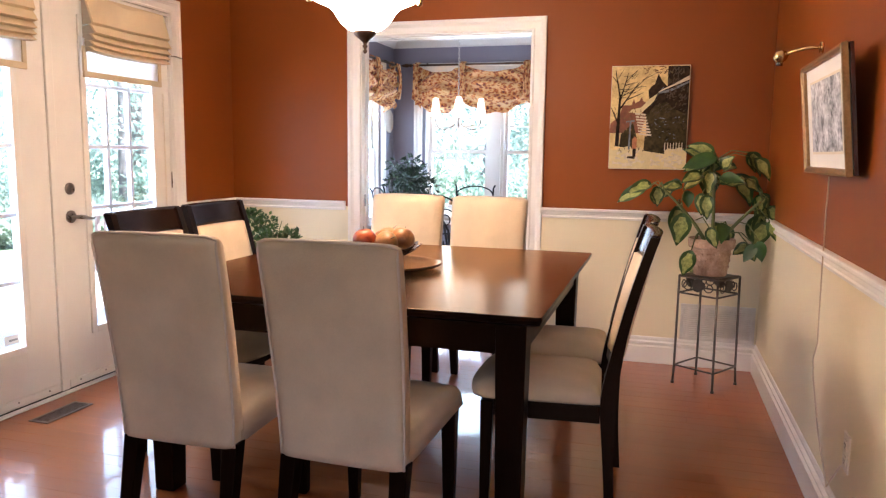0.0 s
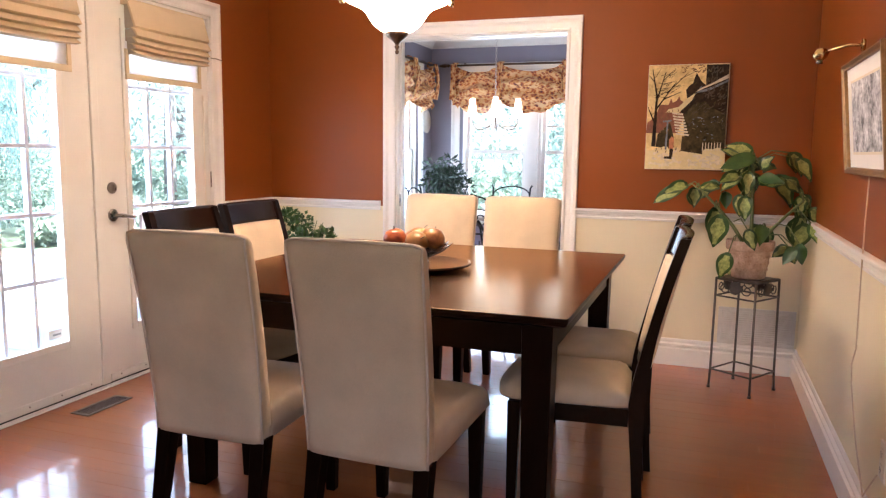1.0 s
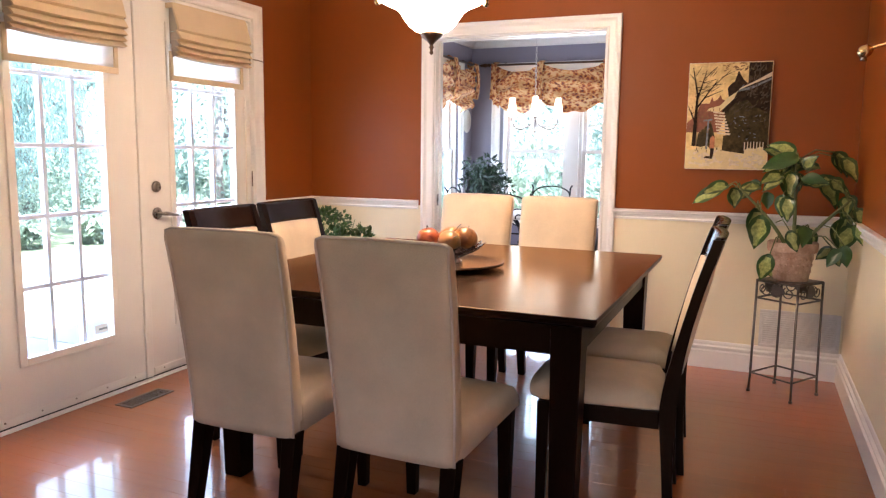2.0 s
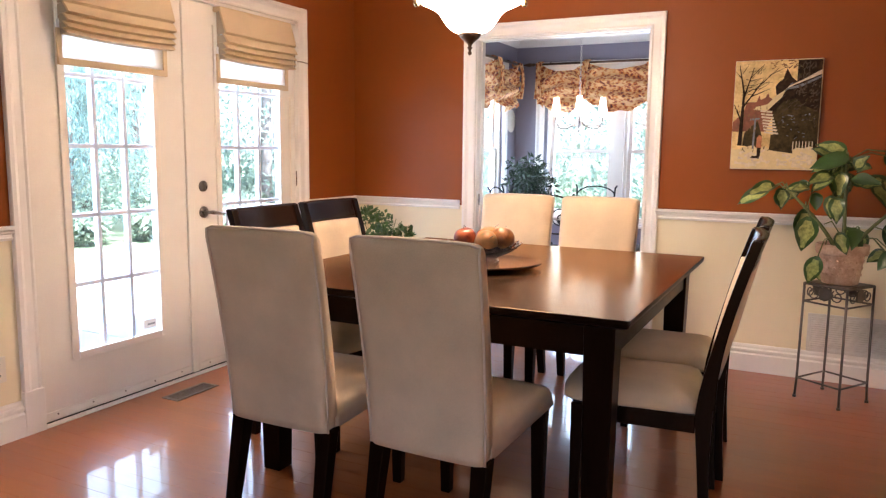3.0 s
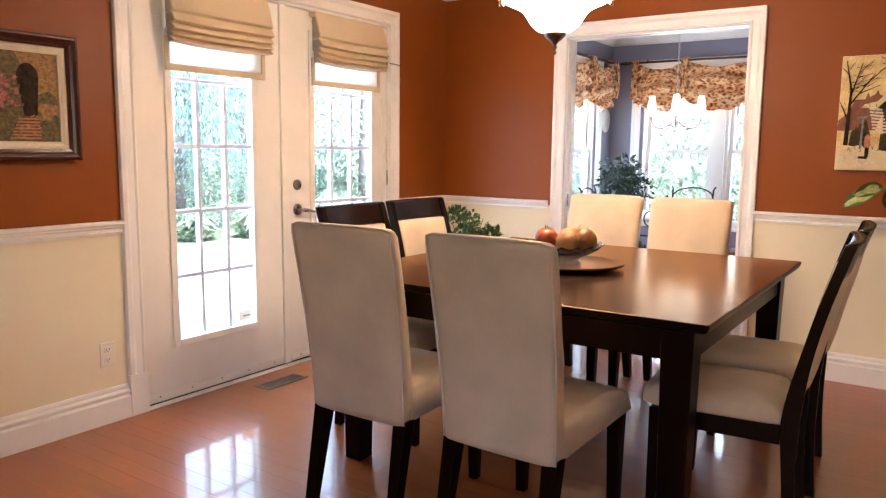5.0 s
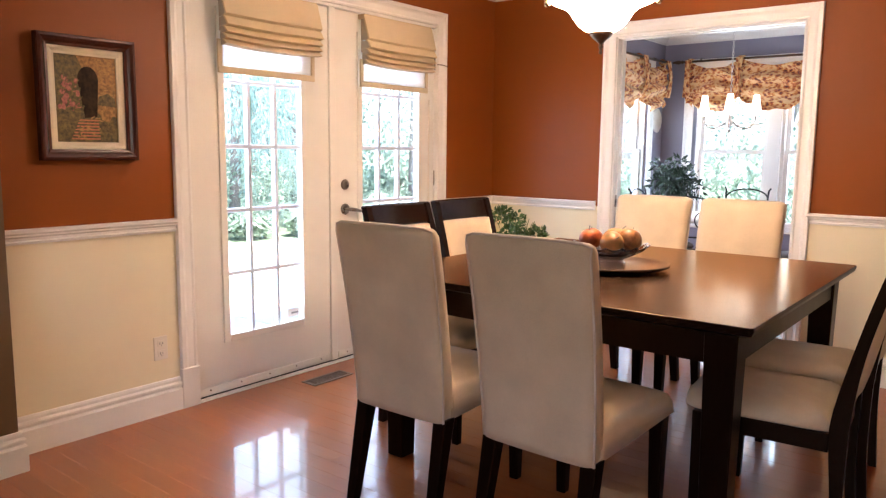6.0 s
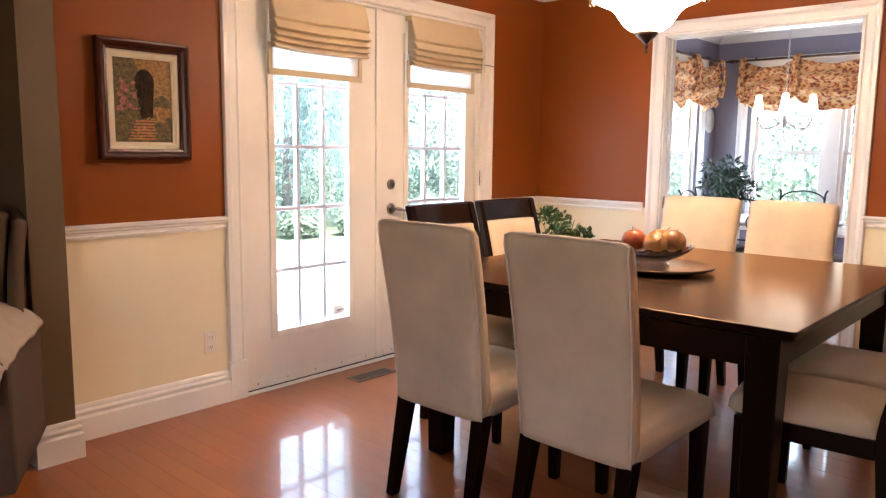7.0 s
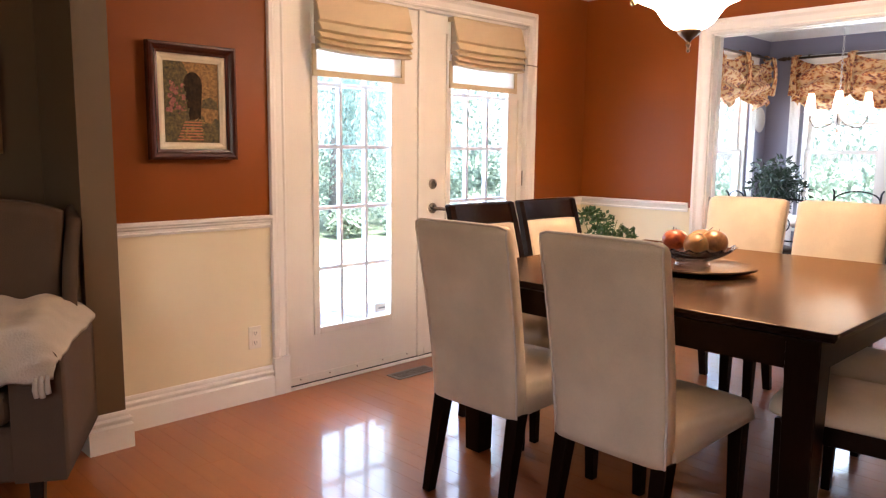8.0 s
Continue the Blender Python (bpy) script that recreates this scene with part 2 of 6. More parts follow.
# ---------------------------------------------------------------- small builders


def box(bm, x0, x1, y0, y1, z0, z1, slot=0):
    v = [bm.verts.new((x, y, z)) for z in (z0, z1) for x, y in ((x0, y0), (x1, y0), (x1, y1), (x0, y1))]
    fs = [bm.faces.new([v[i] for i in q]) for q in ((3, 2, 1, 0), (4, 5, 6, 7), (0, 1, 5, 4), (1, 2, 6, 5), (2, 3, 7, 6), (3, 0, 4, 7))]
    for f in fs:
        f.material_index = slot
    return v


def boxes(*dims, bevel=0.0):
    bm = bmesh.new()
    for d in dims:
        box(bm, *d)
    if bevel:
        bmesh.ops.bevel(bm, geom=list(bm.edges), offset=bevel, segments=2, profile=0.5, affect="EDGES", clamp_overlap=True)
    return bm


def tube(bm, pts, r, seg=8, cap=True):
    """A round bar along points; r is one radius or one for each point."""
    pts = [Vector(p) for p in pts]
    rs = r if isinstance(r, (list, tuple)) else [r] * len(pts)
    rings = []
    ref = None
    for k, p in enumerate(pts):
        d = (pts[min(k + 1, len(pts) - 1)] - pts[max(k - 1, 0)]).normalized()
        if ref is None:
            ref = Vector((0, 0, 1)) if abs(d.z) < 0.9 else Vector((1, 0, 0))
        u = d.cross(ref).normalized()
        w = d.cross(u).normalized()
        ref = u.cross(d)
        rings.append([bm.verts.new(p + (u * math.cos(2 * math.pi * j / seg) + w * math.sin(2 * math.pi * j / seg)) * rs[k]) for j in range(seg)])
    for a, b in zip(rings, rings[1:]):
        for j in range(seg):
            bm.faces.new((a[j], a[(j + 1) % seg], b[(j + 1) % seg], b[j])).smooth = True
    if cap:
        bm.faces.new(rings[0][::-1])
        bm.faces.new(rings[-1])
    return bm


def lathe(bm, prof, c=(0, 0, 0), seg=32, squash=1.0):
    """Turn a profile of (radius, height) about an upright axis."""
    rings = []
    for r, z in prof:
        if r < 1e-5:
            rings.append([bm.verts.new((c[0], c[1], c[2] + z))])
        else:
            rings.append([bm.verts.new((c[0] + r * math.cos(2 * math.pi * k / seg), c[1] + squash * r * math.sin(2 * math.pi * k / seg), c[2] + z)) for k in range(seg)])
    for a, b in zip(rings, rings[1:]):
        for k in range(seg):
            j = (k + 1) % seg
            if len(a) == 1 and len(b) == 1:
                continue
            if len(a) == 1:
                f = bm.faces.new((a[0], b[j], b[k]))
            elif len(b) == 1:
                f = bm.faces.new((a[k], a[j], b[0]))
            else:
                f = bm.faces.new((a[k], a[j], b[j], b[k]))
            f.smooth = True
    return bm


def grid_solid(bm, fn, nu, nv, smooth=True):
    """A closed skin: fn(u, v, side) gives the point on the front (0) or the back (1)."""
    lay = []
    for side in (0, 1):
        lay.append([[bm.verts.new(fn(i / nu, j / nv, side)) for j in range(nv + 1)] for i in range(nu + 1)])
    a, b = lay
    for i in range(nu):
        for j in range(nv):
            bm.faces.new((a[i][j], a[i + 1][j], a[i + 1][j + 1], a[i][j + 1])).smooth = smooth
            bm.faces.new((b[i][j + 1], b[i + 1][j + 1], b[i + 1][j], b[i][j])).smooth = smooth
    for i in range(nu):
        bm.faces.new((a[i][0], b[i][0], b[i + 1][0], a[i + 1][0])).smooth = smooth
        bm.faces.new((a[i + 1][nv], b[i + 1][nv], b[i][nv], a[i][nv])).smooth = smooth
    for j in range(nv):
        bm.faces.new((a[0][j + 1], b[0][j + 1], b[0][j], a[0][j])).smooth = smooth
        bm.faces.new((a[nu][j], b[nu][j], b[nu][j + 1], a[nu][j + 1])).smooth = smooth
    return bm


def profile_run(bm, prof, p0, p1, out, up=(0, 0, 1), m0=0.0, m1=0.0):
    """A moulding: a closed profile of (out, up) run straight from p0 to p1. m0, m1: mitre at the ends, metres along per metre out."""
    p0, p1, out, up = Vector(p0), Vector(p1), Vector(out), Vector(up)
    d = (p1 - p0).normalized()
    a = [bm.verts.new(p0 + out * o + up * h + d * (m0 * o)) for o, h in prof]
    b = [bm.verts.new(p1 + out * o + up * h + d * (m1 * o)) for o, h in prof]
    k = len(prof)
    for i in range(k):
        bm.faces.new((a[i], a[(i + 1) % k], b[(i + 1) % k], b[i]))
    bm.faces.new(a[::-1])
    bm.faces.new(b)
    return bm


def finish(bm):
    bmesh.ops.recalc_face_normals(bm, faces=list(bm.faces))
    return bm


def mesh_of(name, bm, mats):
    me = bpy.data.meshes.new(name)
    finish(bm)
    bm.to_mesh(me)
    bm.free()
    for m in (mats if isinstance(mats, (list, tuple)) else [mats]):
        me.materials.append(m)
    return me


def part(name, bm, material, parent, label=""):
    ob = new(name, mesh_of(name, bm, material))
    ob.parent = parent
    if label:
        tagged(ob, label)
    return ob


def thing(name, m, label, category, group="", kind=""):
    ob = new(name)
    ob.matrix_basis = m
    ob.empty_display_size = 0.1
    return tagged(ob, label, category, group, kind)


def single(name, bm, material, label, category="", group="", kind="", m=None):
    ob = new(name, mesh_of(name, bm, material))
    if m is not None:
        ob.matrix_basis = m
    return tagged(ob, label, category, group, kind)


def piece(name, me, parent, m):
    ob = new(name, me)
    ob.parent = parent
    ob.matrix_basis = m
    return ob


# ---------------------------------------------------------------- the shell
WX, BY, RX, CZ = -2.2, 5.315, 1.30, 2.44     # west wall, back wall, east wall, ceiling
NY, NX = 8.15, -2.05                          # breakfast room: far wall and west wall
SY, EX = -1.2, 3.2                            # living room: south wall and east wall
PIER = 1.86                                   # where the dining room ends
D0, D1, DT = 2.745, 4.655, 2.085              # rough opening of the french doors
O0, O1, OT = -1.235, -0.075, 2.02             # opening to the breakfast room
RAIL0, RAIL1 = 0.872, 0.935
SKEW = 0.04                                   # the east wall runs slightly out of square
LWX = -2.5                                    # living room wall, set back from the dining room

# west wall
bm = bmesh.new()
for z0, z1, s in ((0, 0.9, 1), (0.9, CZ, 0)):
    box(bm, WX - 0.15, WX, PIER, D0, z0, z1, s)
    box(bm, WX - 0.15, WX, D1, BY, z0, z1, s)
box(bm, WX - 0.15, WX, D0, D1, DT, CZ, 0)
single("wall_west", bm, [RUST, CREAM], "rust-painted wall with cream wainscot below the rail", "wall", kind="structure")
single("wall_west_living", boxes((LWX - 0.15, LWX, SY, PIER, 0, CZ)), OLIVE, "dark olive-brown painted living room wall", "wall", kind="structure")
single("wall_pier", boxes((LWX + 0.001, -2.035, 1.725, PIER, 0, CZ)), OLIVE, "olive-brown painted wall pier between two rooms", "wall", kind="structure")
# back wall, dining side and breakfast side
bm = bmesh.new()
for z0, z1, s in ((0, 0.9, 1), (0.9, CZ, 0)):
    box(bm, WX - 0.15, O0, BY, BY + 0.06, z0, z1, s)
    box(bm, O1, EX, BY, BY + 0.06, z0, z1, s)
box(bm, O0, O1, BY, BY + 0.06, OT, CZ, 0)
single("wall_north", bm, [RUST, CREAM], "rust-painted wall with cream wainscot and a cased opening", "wall", kind="structure")
bm = boxes((WX - 0.15, O0, BY + 0.06, BY + 0.12, 0, CZ), (O1, EX, BY + 0.06, BY + 0.12, 0, CZ), (O0, O1, BY + 0.06, BY + 0.12, OT, CZ))
single("wall_north_rear", bm, MAUVE, "grey-violet painted wall around the opening", "wall", kind="structure")
# east wall
bm = bmesh.new()
for z0, z1, s in ((0, 0.9, 1), (0.9, CZ, 0)):
    box(bm, RX, RX + 0.12, PIER, BY, z0, z1, s)
for v in bm.verts:
    v.co.x += SKEW * (v.co.y < 3)
single("wall_east", bm, [RUST, CREAM], "rust-painted wall with cream wainscot below the rail", "wall", kind="structure")
# living room, behind and beside the camera
# Unseen opening in the south wall, added to hold the warm fill lamp.
LW0, LW1, LWB, LWT = 0.1, 2.1, 0.75, 1.9
single("wall_south", boxes((LWX - 0.15, LW0, SY - 0.15, SY, 0, CZ), (LW1, EX, SY - 0.15, SY, 0, CZ), (LW0, LW1, SY - 0.15, SY, 0, LWB), (LW0, LW1, SY - 0.15, SY, LWT, CZ)), OLIVE, "plain unseen olive-brown living room wall with an opening added for the fill lamp", "wall", kind="structure")
single("wall_east_living", boxes((EX, EX + 0.12, SY - 0.15, PIER, 0, CZ), (EX, EX + 0.12, PIER + 0.12, BY + 0.12, 0, CZ), (RX + 0.12, EX + 0.12, PIER, PIER + 0.12, 0, CZ)), OLIVE, "plain olive-brown living room wall", "wall", kind="structure")
# breakfast room
FW = ((-1.70, -0.99), (-0.89, -0.18))        # two window lights in the far wall
FZ0, FZ1 = 0.55, 2.09
SW0, SW1 = 6.35, 7.78                         # side window
bm = boxes((NX - 0.15, FW[0][0] - 0.03, NY, NY + 0.15, 0, CZ), (FW[1][1] + 0.03, EX + 0.12, NY, NY + 0.15, 0, CZ),
           (FW[0][0] - 0.03, FW[1][1] + 0.03, NY, NY + 0.15, 0, FZ0), (FW[0][0] - 0.03, FW[1][1] + 0.03, NY, NY + 0.15, FZ1, CZ))
single("wall_breakfast_north", bm, MAUVE, "grey-violet painted wall with a wide double window", "wall", kind="structure")
bm = boxes((NX - 0.15, NX, BY + 0.12, SW0, 0, CZ), (NX - 0.15, NX, SW1, NY, 0, CZ), (NX - 0.15, NX, SW0, SW1, 0, FZ0), (NX - 0.15, NX, SW0, SW1, FZ1, CZ))
single("wall_breakfast_west", bm, MAUVE, "grey-violet painted wall with a tall window", "wall", kind="structure")
single("wall_breakfast_east", boxes((EX, EX + 0.12, BY + 0.12, NY, 0, CZ)), MAUVE, "plain grey-violet wall", "wall", kind="structure")
# ceilings and roof slab
single("ceiling", boxes((LWX - 0.15, EX + 0.12, SY - 0.15, BY + 0.12, CZ, CZ + 0.25)), CEIL, "flat white painted ceiling", "ceiling", kind="structure")
single("ceiling_breakfast", boxes((NX - 0.15, EX + 0.12, BY + 0.12, NY + 0.15, CZ, CZ + 0.25)), CEIL, "flat white painted ceiling", "ceiling", kind="structure")

# ---- mouldings
BASE = [(0.001, 0), (0.024, 0), (0.024, 0.102), (0.013, 0.110), (0.013, 0.116), (0.021, 0.121), (0.021, 0.131), (0.010, 0.139), (0.010, 0.150), (0.006, 0.160), (0.001, 0.162)]
CHAIR = [(0.001, RAIL0), (0.014, RAIL0 + 0.001), (0.016, RAIL0 + 0.012), (0.009, RAIL0 + 0.016), (0.009, RAIL0 + 0.026), (0.022, RAIL0 + 0.034), (0.022, RAIL0 + 0.040), (0.032, RAIL0 + 0.048), (0.032, RAIL1 - 0.004), (0.028, RAIL1), (0.001, RAIL1)]
CROWN = [(0.001, CZ - 0.10), (0.012, CZ - 0.10), (0.016, CZ - 0.085), (0.05, CZ - 0.045), (0.075, CZ - 0.03), (0.08, CZ - 0.002), (0.001, CZ - 0.002)]
CW = 0.09                                     # casing width


def runs(name, prof, spans, label, m=WHITE):
    for p0, p1, out, a, b in spans:
        bm = profile_run(bmesh.new(), prof, p0, p1, out, m0=a, m1=b)
        single(name, bm, m, label, "trim", kind="structure")


W, N, E_, S_ = (1, 0, 0), (0, -1, 0), (-1, 0, 0), (0, -1, 0)
CL0, CL1 = D0 - CW + 0.015, D1 + CW - 0.015   # outer edges of the door casing
KL0, KL1 = O0 - CW - 0.012, O1 + CW - 0.022   # outer edges of the opening's casing
spans = [((WX, PIER, 0), (WX, CL0, 0), W, 0, 0), ((WX, CL1, 0), (WX, BY, 0), W, 0, -1),
         ((WX, BY, 0), (KL0, BY, 0), N, 1, 0), ((KL1, BY, 0), (RX, BY, 0), N, 0, -1),
         ((RX, BY, 0), (RX + SKEW, PIER, 0), E_, 1, 0)]
runs("baseboard", BASE, spans, "tall white painted moulded baseboard")
runs("chair_rail", CHAIR, spans, "white painted moulded chair rail")
runs("crown_moulding", CROWN, [((WX, PIER, 0), (WX, BY, 0), W, 0, -1), ((WX, BY, 0), (RX, BY, 0), N, 1, -1), ((RX, BY, 0), (RX + SKEW, PIER, 0), E_, 1, 0)], "white painted crown moulding")
runs("baseboard", BASE, [((-2.035, 1.725, 0), (-2.035, PIER, 0), W, -1, 1), ((LWX, 1.725, 0), (-2.035, 1.725, 0), (0, -1, 0), 0, 1),
                         ((LWX, SY, 0), (LWX, 1.725, 0), W, 0, 0), ((-2.035, PIER, 0), (WX, PIER, 0), (0, 1, 0), -1, 0)], "tall white painted moulded baseboard")
runs("baseboard", BASE, [((NX, BY + 0.12, 0), (NX, NY, 0), W, 0, -1), ((NX, NY, 0), (EX, NY, 0), N, 1, 0)], "tall white painted moulded baseboard")
runs("crown_moulding", CROWN, [((NX, BY + 0.12, 0), (NX, NY, 0), W, 0, -1), ((NX, NY, 0), (EX, NY, 0), N, 1, 0)], "white painted crown moulding")

CAS = [(0, 0), (0.016, 0.002), (0.018, 0.012), (0.013, 0.02), (0.013, 0.05), (0.018, 0.06), (0.024, 0.068), (0.024, CW - 0.003), (0.02, CW), (0, CW)]


def casing(name, axis, base, a, b, top, out, label, plinth=True):
    """A cased opening on a wall: two legs and a head, mitred, and plinth blocks."""
    def P(s, z):
        return (base, s, z) if axis == "y" else (s, base, z)
    t = thing(name, Matrix(), label, "trim", kind="structure")
    along = Vector((0, 1, 0)) if axis == "y" else Vector((1, 0, 0))
    prof = [(o + 0.001, h) for o, h in CAS]
    z0 = 0.2 if plinth else 0.0
    for s, sign, nm in ((a, -1, "casing_leg"), (b, 1, "casing_leg")):
        bm = bmesh.new()
        v0, v1 = [], []
        for o, h in prof:
            q = Vector(P(s, 0)) + along * (sign * h) + Vector(out) * o
            v0.append(bm.verts.new(q + Vector((0, 0, z0))))
            v1.append(bm.verts.new(q + Vector((0, 0, top + h))))
        k = len(prof)
        for i in range(k):
            bm.faces.new((v0[i], v0[(i + 1) % k], v1[(i + 1) % k], v1[i]))
        bm.faces.new(v0)
        bm.faces.new(v1)
        part(nm, bm, WHITE, t)
        if plinth:
            p = Vector(P(s, 0))
            q = p + along * (sign * (CW + 0.004)) + Vector(out) * 0.028
            p = p - along * (sign * 0.002) + Vector(out) * 0.001
            x0, x1 = sorted((p.x, q.x))
            y0, y1 = sorted((p.y, q.y))
            part("plinth_block", boxes((x0, x1, y0, y1, 0, 0.199), bevel=0.003), WHITE, t)
    bm = bmesh.new()
    v0, v1 = [], []
    for o, h in prof:
        v0.append(bm.verts.new(Vector(P(a, top + h)) - along * h + Vector(out) * o))
        v1.append(bm.verts.new(Vector(P(b, top + h)) + along * h + Vector(out) * o))
    k = len(prof)
    for i in range(k):
        bm.faces.new((v0[i], v0[(i + 1) % k], v1[(i + 1) % k], v1[i]))
    bm.faces.new(v0)
    bm.faces.new(v1)
    part("casing_head", bm, WHITE, t)
    return t


casing("door_casing", "y", WX, D0 + 0.015, D1 - 0.015, DT - 0.005, (1, 0, 0), "white painted moulded casing round the french doors")
casing("opening_casing", "x", BY, O0 + 0.012, O1 - 0.012, OT - 0.01, (0, -1, 0), "white painted moulded casing round the opening", plinth=False)
# jambs of the opening
t = thing("opening_jamb", Matrix(), "white painted jamb lining of the opening", "trim", kind="structure")
part("jamb_side", boxes((O0 + 0.001, O0 + 0.018, BY - 0.002, BY + 0.045, 0, OT - 0.018), (O0 + 0.001, O0 + 0.018, BY + 0.075, BY + 0.122, 0, OT - 0.018), (O0 + 0.001, O0 + 0.008, BY + 0.045, BY + 0.075, 0, OT - 0.018)), WHITE, t)
part("jamb_side", boxes((O1 - 0.018, O1 - 0.001, BY - 0.002, BY + 0.122, 0, OT - 0.018)), WHITE, t)
part("jamb_head", boxes((O0 + 0.001, O1 - 0.001, BY - 0.002, BY + 0.045, OT - 0.018, OT - 0.001), (O0 + 0.001, O1 - 0.001, BY + 0.075, BY + 0.122, OT - 0.018, OT - 0.001), (O0 + 0.001, O1 - 0.001, BY + 0.05, BY + 0.07, OT - 0.012, OT - 0.001)), WHITE, t)
part("pocket_door_latch", boxes((O0 + 0.0185, O0 + 0.022, BY + 0.035, BY + 0.06, 0.90, 0.98), bevel=0.001), NICKEL, t, "small dark metal pocket door pull")

# ---------------------------------------------------------------- french doors
FX = WX - 0.020                               # inner face of the leaves


def door_leaf(name, y0, y1, lever, g0, g1, group="pair of french doors"):
    t = thing(name, pose(FX, y0, 0.03), "closed white french door with a divided glass panel" + (", lever handle and deadbolt" if lever else ""), "door", group)
    w, h, th = y1 - y0, 2.03, 0.044
    gz0, gz1 = 0.265, 1.90
    part("stile", boxes((-th, 0, 0, g0, -0.018, h), bevel=0.0006), DOORWHITE, t)
    part("stile", boxes((-th, 0, g1, w, -0.018, h), bevel=0.0006), DOORWHITE, t)
    part("bottom_rail", boxes((-th, -0.0001, g0, g1, -0.018, gz0)), DOORWHITE, t)
    part("top_rail", boxes((-th, -0.0001, g0, g1, gz1, h)), DOORWHITE, t)
    bm = bmesh.new()
    F = 0.026
    for q in ((g0 - F, g0 + 0.012, gz0 - F, gz1 + F), (g1 - 0.012, g1 + F, gz0 - F, gz1 + F), (g0 + 0.012, g1 - 0.012, gz0 - F, gz0 + 0.012), (g0 + 0.012, g1 - 0.012, gz1 - 0.012, gz1 + F)):
        box(bm, 0.0006, 0.013, *q)
    bmesh.ops.bevel(bm, geom=list(bm.edges), offset=0.005, segments=2, profile=0.6, affect="EDGES", clamp_overlap=True)
    part("glass_trim", bm, DOORWHITE, t, "raised white moulding round the glass")
    for k in range(3):
        for j in range(5):
            ya, yb = g0 + (g1 - g0) * k / 3, g0 + (g1 - g0) * (k + 1) / 3
            za, zb = gz0 + (gz1 - gz0) * j / 5, gz0 + (gz1 - gz0) * (j + 1) / 5
            ob = part("pane", boxes((-0.026, -0.022, ya + 0.001, yb - 0.001, za + 0.001, zb - 0.001)), GLASS, t)
            ob.visible_shadow = False
    for k in (1, 2):
        y = g0 + (g1 - g0) * k / 3
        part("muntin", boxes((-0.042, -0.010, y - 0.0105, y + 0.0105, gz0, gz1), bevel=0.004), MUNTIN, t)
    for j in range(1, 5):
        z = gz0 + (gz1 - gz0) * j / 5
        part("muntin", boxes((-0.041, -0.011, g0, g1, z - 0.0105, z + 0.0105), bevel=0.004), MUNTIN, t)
    part("door_sweep", boxes((-0.001, 0.006, 0.01, w - 0.01, -0.012, 0.026), bevel=0.002), DOORWHITE, t, "white weather strip along the foot")
    for k in range(5):
        part("screw", tube(bmesh.new(), [(0.0055, 0.08 + k * (w - 0.16) / 4, 0.010), (0.0085, 0.08 + k * (w - 0.16) / 4, 0.010)], 0.0045, 8), NICKEL, t)
    if lever:
        y = 0.074
        bm = bmesh.new()
        tube(bm, [(0, y, 1.03), (0.008, y, 1.03), (0.012, y, 1.03)], [0.031, 0.031, 0.024], 24)
        d = part("deadbolt", bm, NICKEL, t, "round aged nickel deadbolt")
        part("thumb_turn", boxes((0.012, 0.030, y - 0.005, y + 0.005, 1.012, 1.048), bevel=0.002), NICKEL, d)
        bm = bmesh.new()
        tube(bm, [(0, y, 0.884), (0.008, y, 0.884), (0.013, y, 0.884)], [0.033, 0.033, 0.025], 24)
        hd = part("handle_rose", bm, NICKEL, t, "round aged nickel handle rose")
        bm = bmesh.new()
        tube(bm, [(0.012, y, 0.884), (0.05, y, 0.884), (0.058, y + 0.01, 0.884), (0.058, y + 0.04, 0.880), (0.056, y + 0.075, 0.872), (0.054, y + 0.10, 0.869), (0.054, y + 0.118, 0.874)],
             [0.010, 0.010, 0.012, 0.011, 0.009, 0.008, 0.005], 12)
        part("lever", bm, NICKEL, hd, "curved aged nickel door lever")
    else:
        part("sticker", boxes((-0.0215, -0.0205, g1 - 0.105, g1 - 0.02, gz0 + 0.03, gz0 + 0.075)), LABEL, t, "small white sticker on the glass")
        part("sticker_print", boxes((-0.0203, -0.0198, g1 - 0.08, g1 - 0.03, gz0 + 0.046, gz0 + 0.056)), GREYBAR, t)
    hy = w if lever else 0.0
    for z in (0.25, 1.05, 1.82):
        bm = bmesh.new()
        tube(bm, [(0.006, hy + (0.006 if lever else -0.006), z - 0.05), (0.006, hy + (0.006 if lever else -0.006), z + 0.05)], 0.006, 10)
        part("hinge", bm, NICKEL, t)
    return t


DM = 3.707
door_leaf("door_1", D0 + 0.022, DM - 0.026, False, 0.196, 0.716)
door_leaf("door_2", DM + 0.026, D1 - 0.018, True, 0.203, 0.752)
t = thing("door_frame", Matrix(), "white painted door frame with a centre post and sill", "door frame", kind="structure")
part("jamb", boxes((WX - 0.15, WX - 0.001, D0 + 0.0005, D0 + 0.0145, 0.007, DT - 0.02)), WHITE, t)
part("jamb", boxes((WX - 0.15, WX - 0.001, D1 - 0.0145, D1 - 0.0005, 0.007, DT - 0.02)), WHITE, t)
part("head", boxes((WX - 0.15, WX - 0.001, D0 + 0.0005, D1 - 0.0005, DT - 0.0195, DT - 0.0005)), WHITE, t)
part("centre_post", boxes((FX - 0.05, FX + 0.012, DM - 0.024, DM + 0.024, 0.012, DT - 0.02), bevel=0.004), DOORWHITE, t)
part("sill", boxes((WX - 0.19, WX + 0.02, D0 + 0.001, D1 - 0.001, -0.04, 0.006), bevel=0.003), WHITE, t, "white painted threshold")
# Black strip draws the shade in the gap between leaves and sill.
part("gap_shade", boxes((FX - 0.04, FX + 0.004, D0 + 0.022, D1 - 0.018, 0.0065, 0.0115)), SLOT, t, "dark strip standing for the shade in the gap under the doors")
bm = bmesh.new()
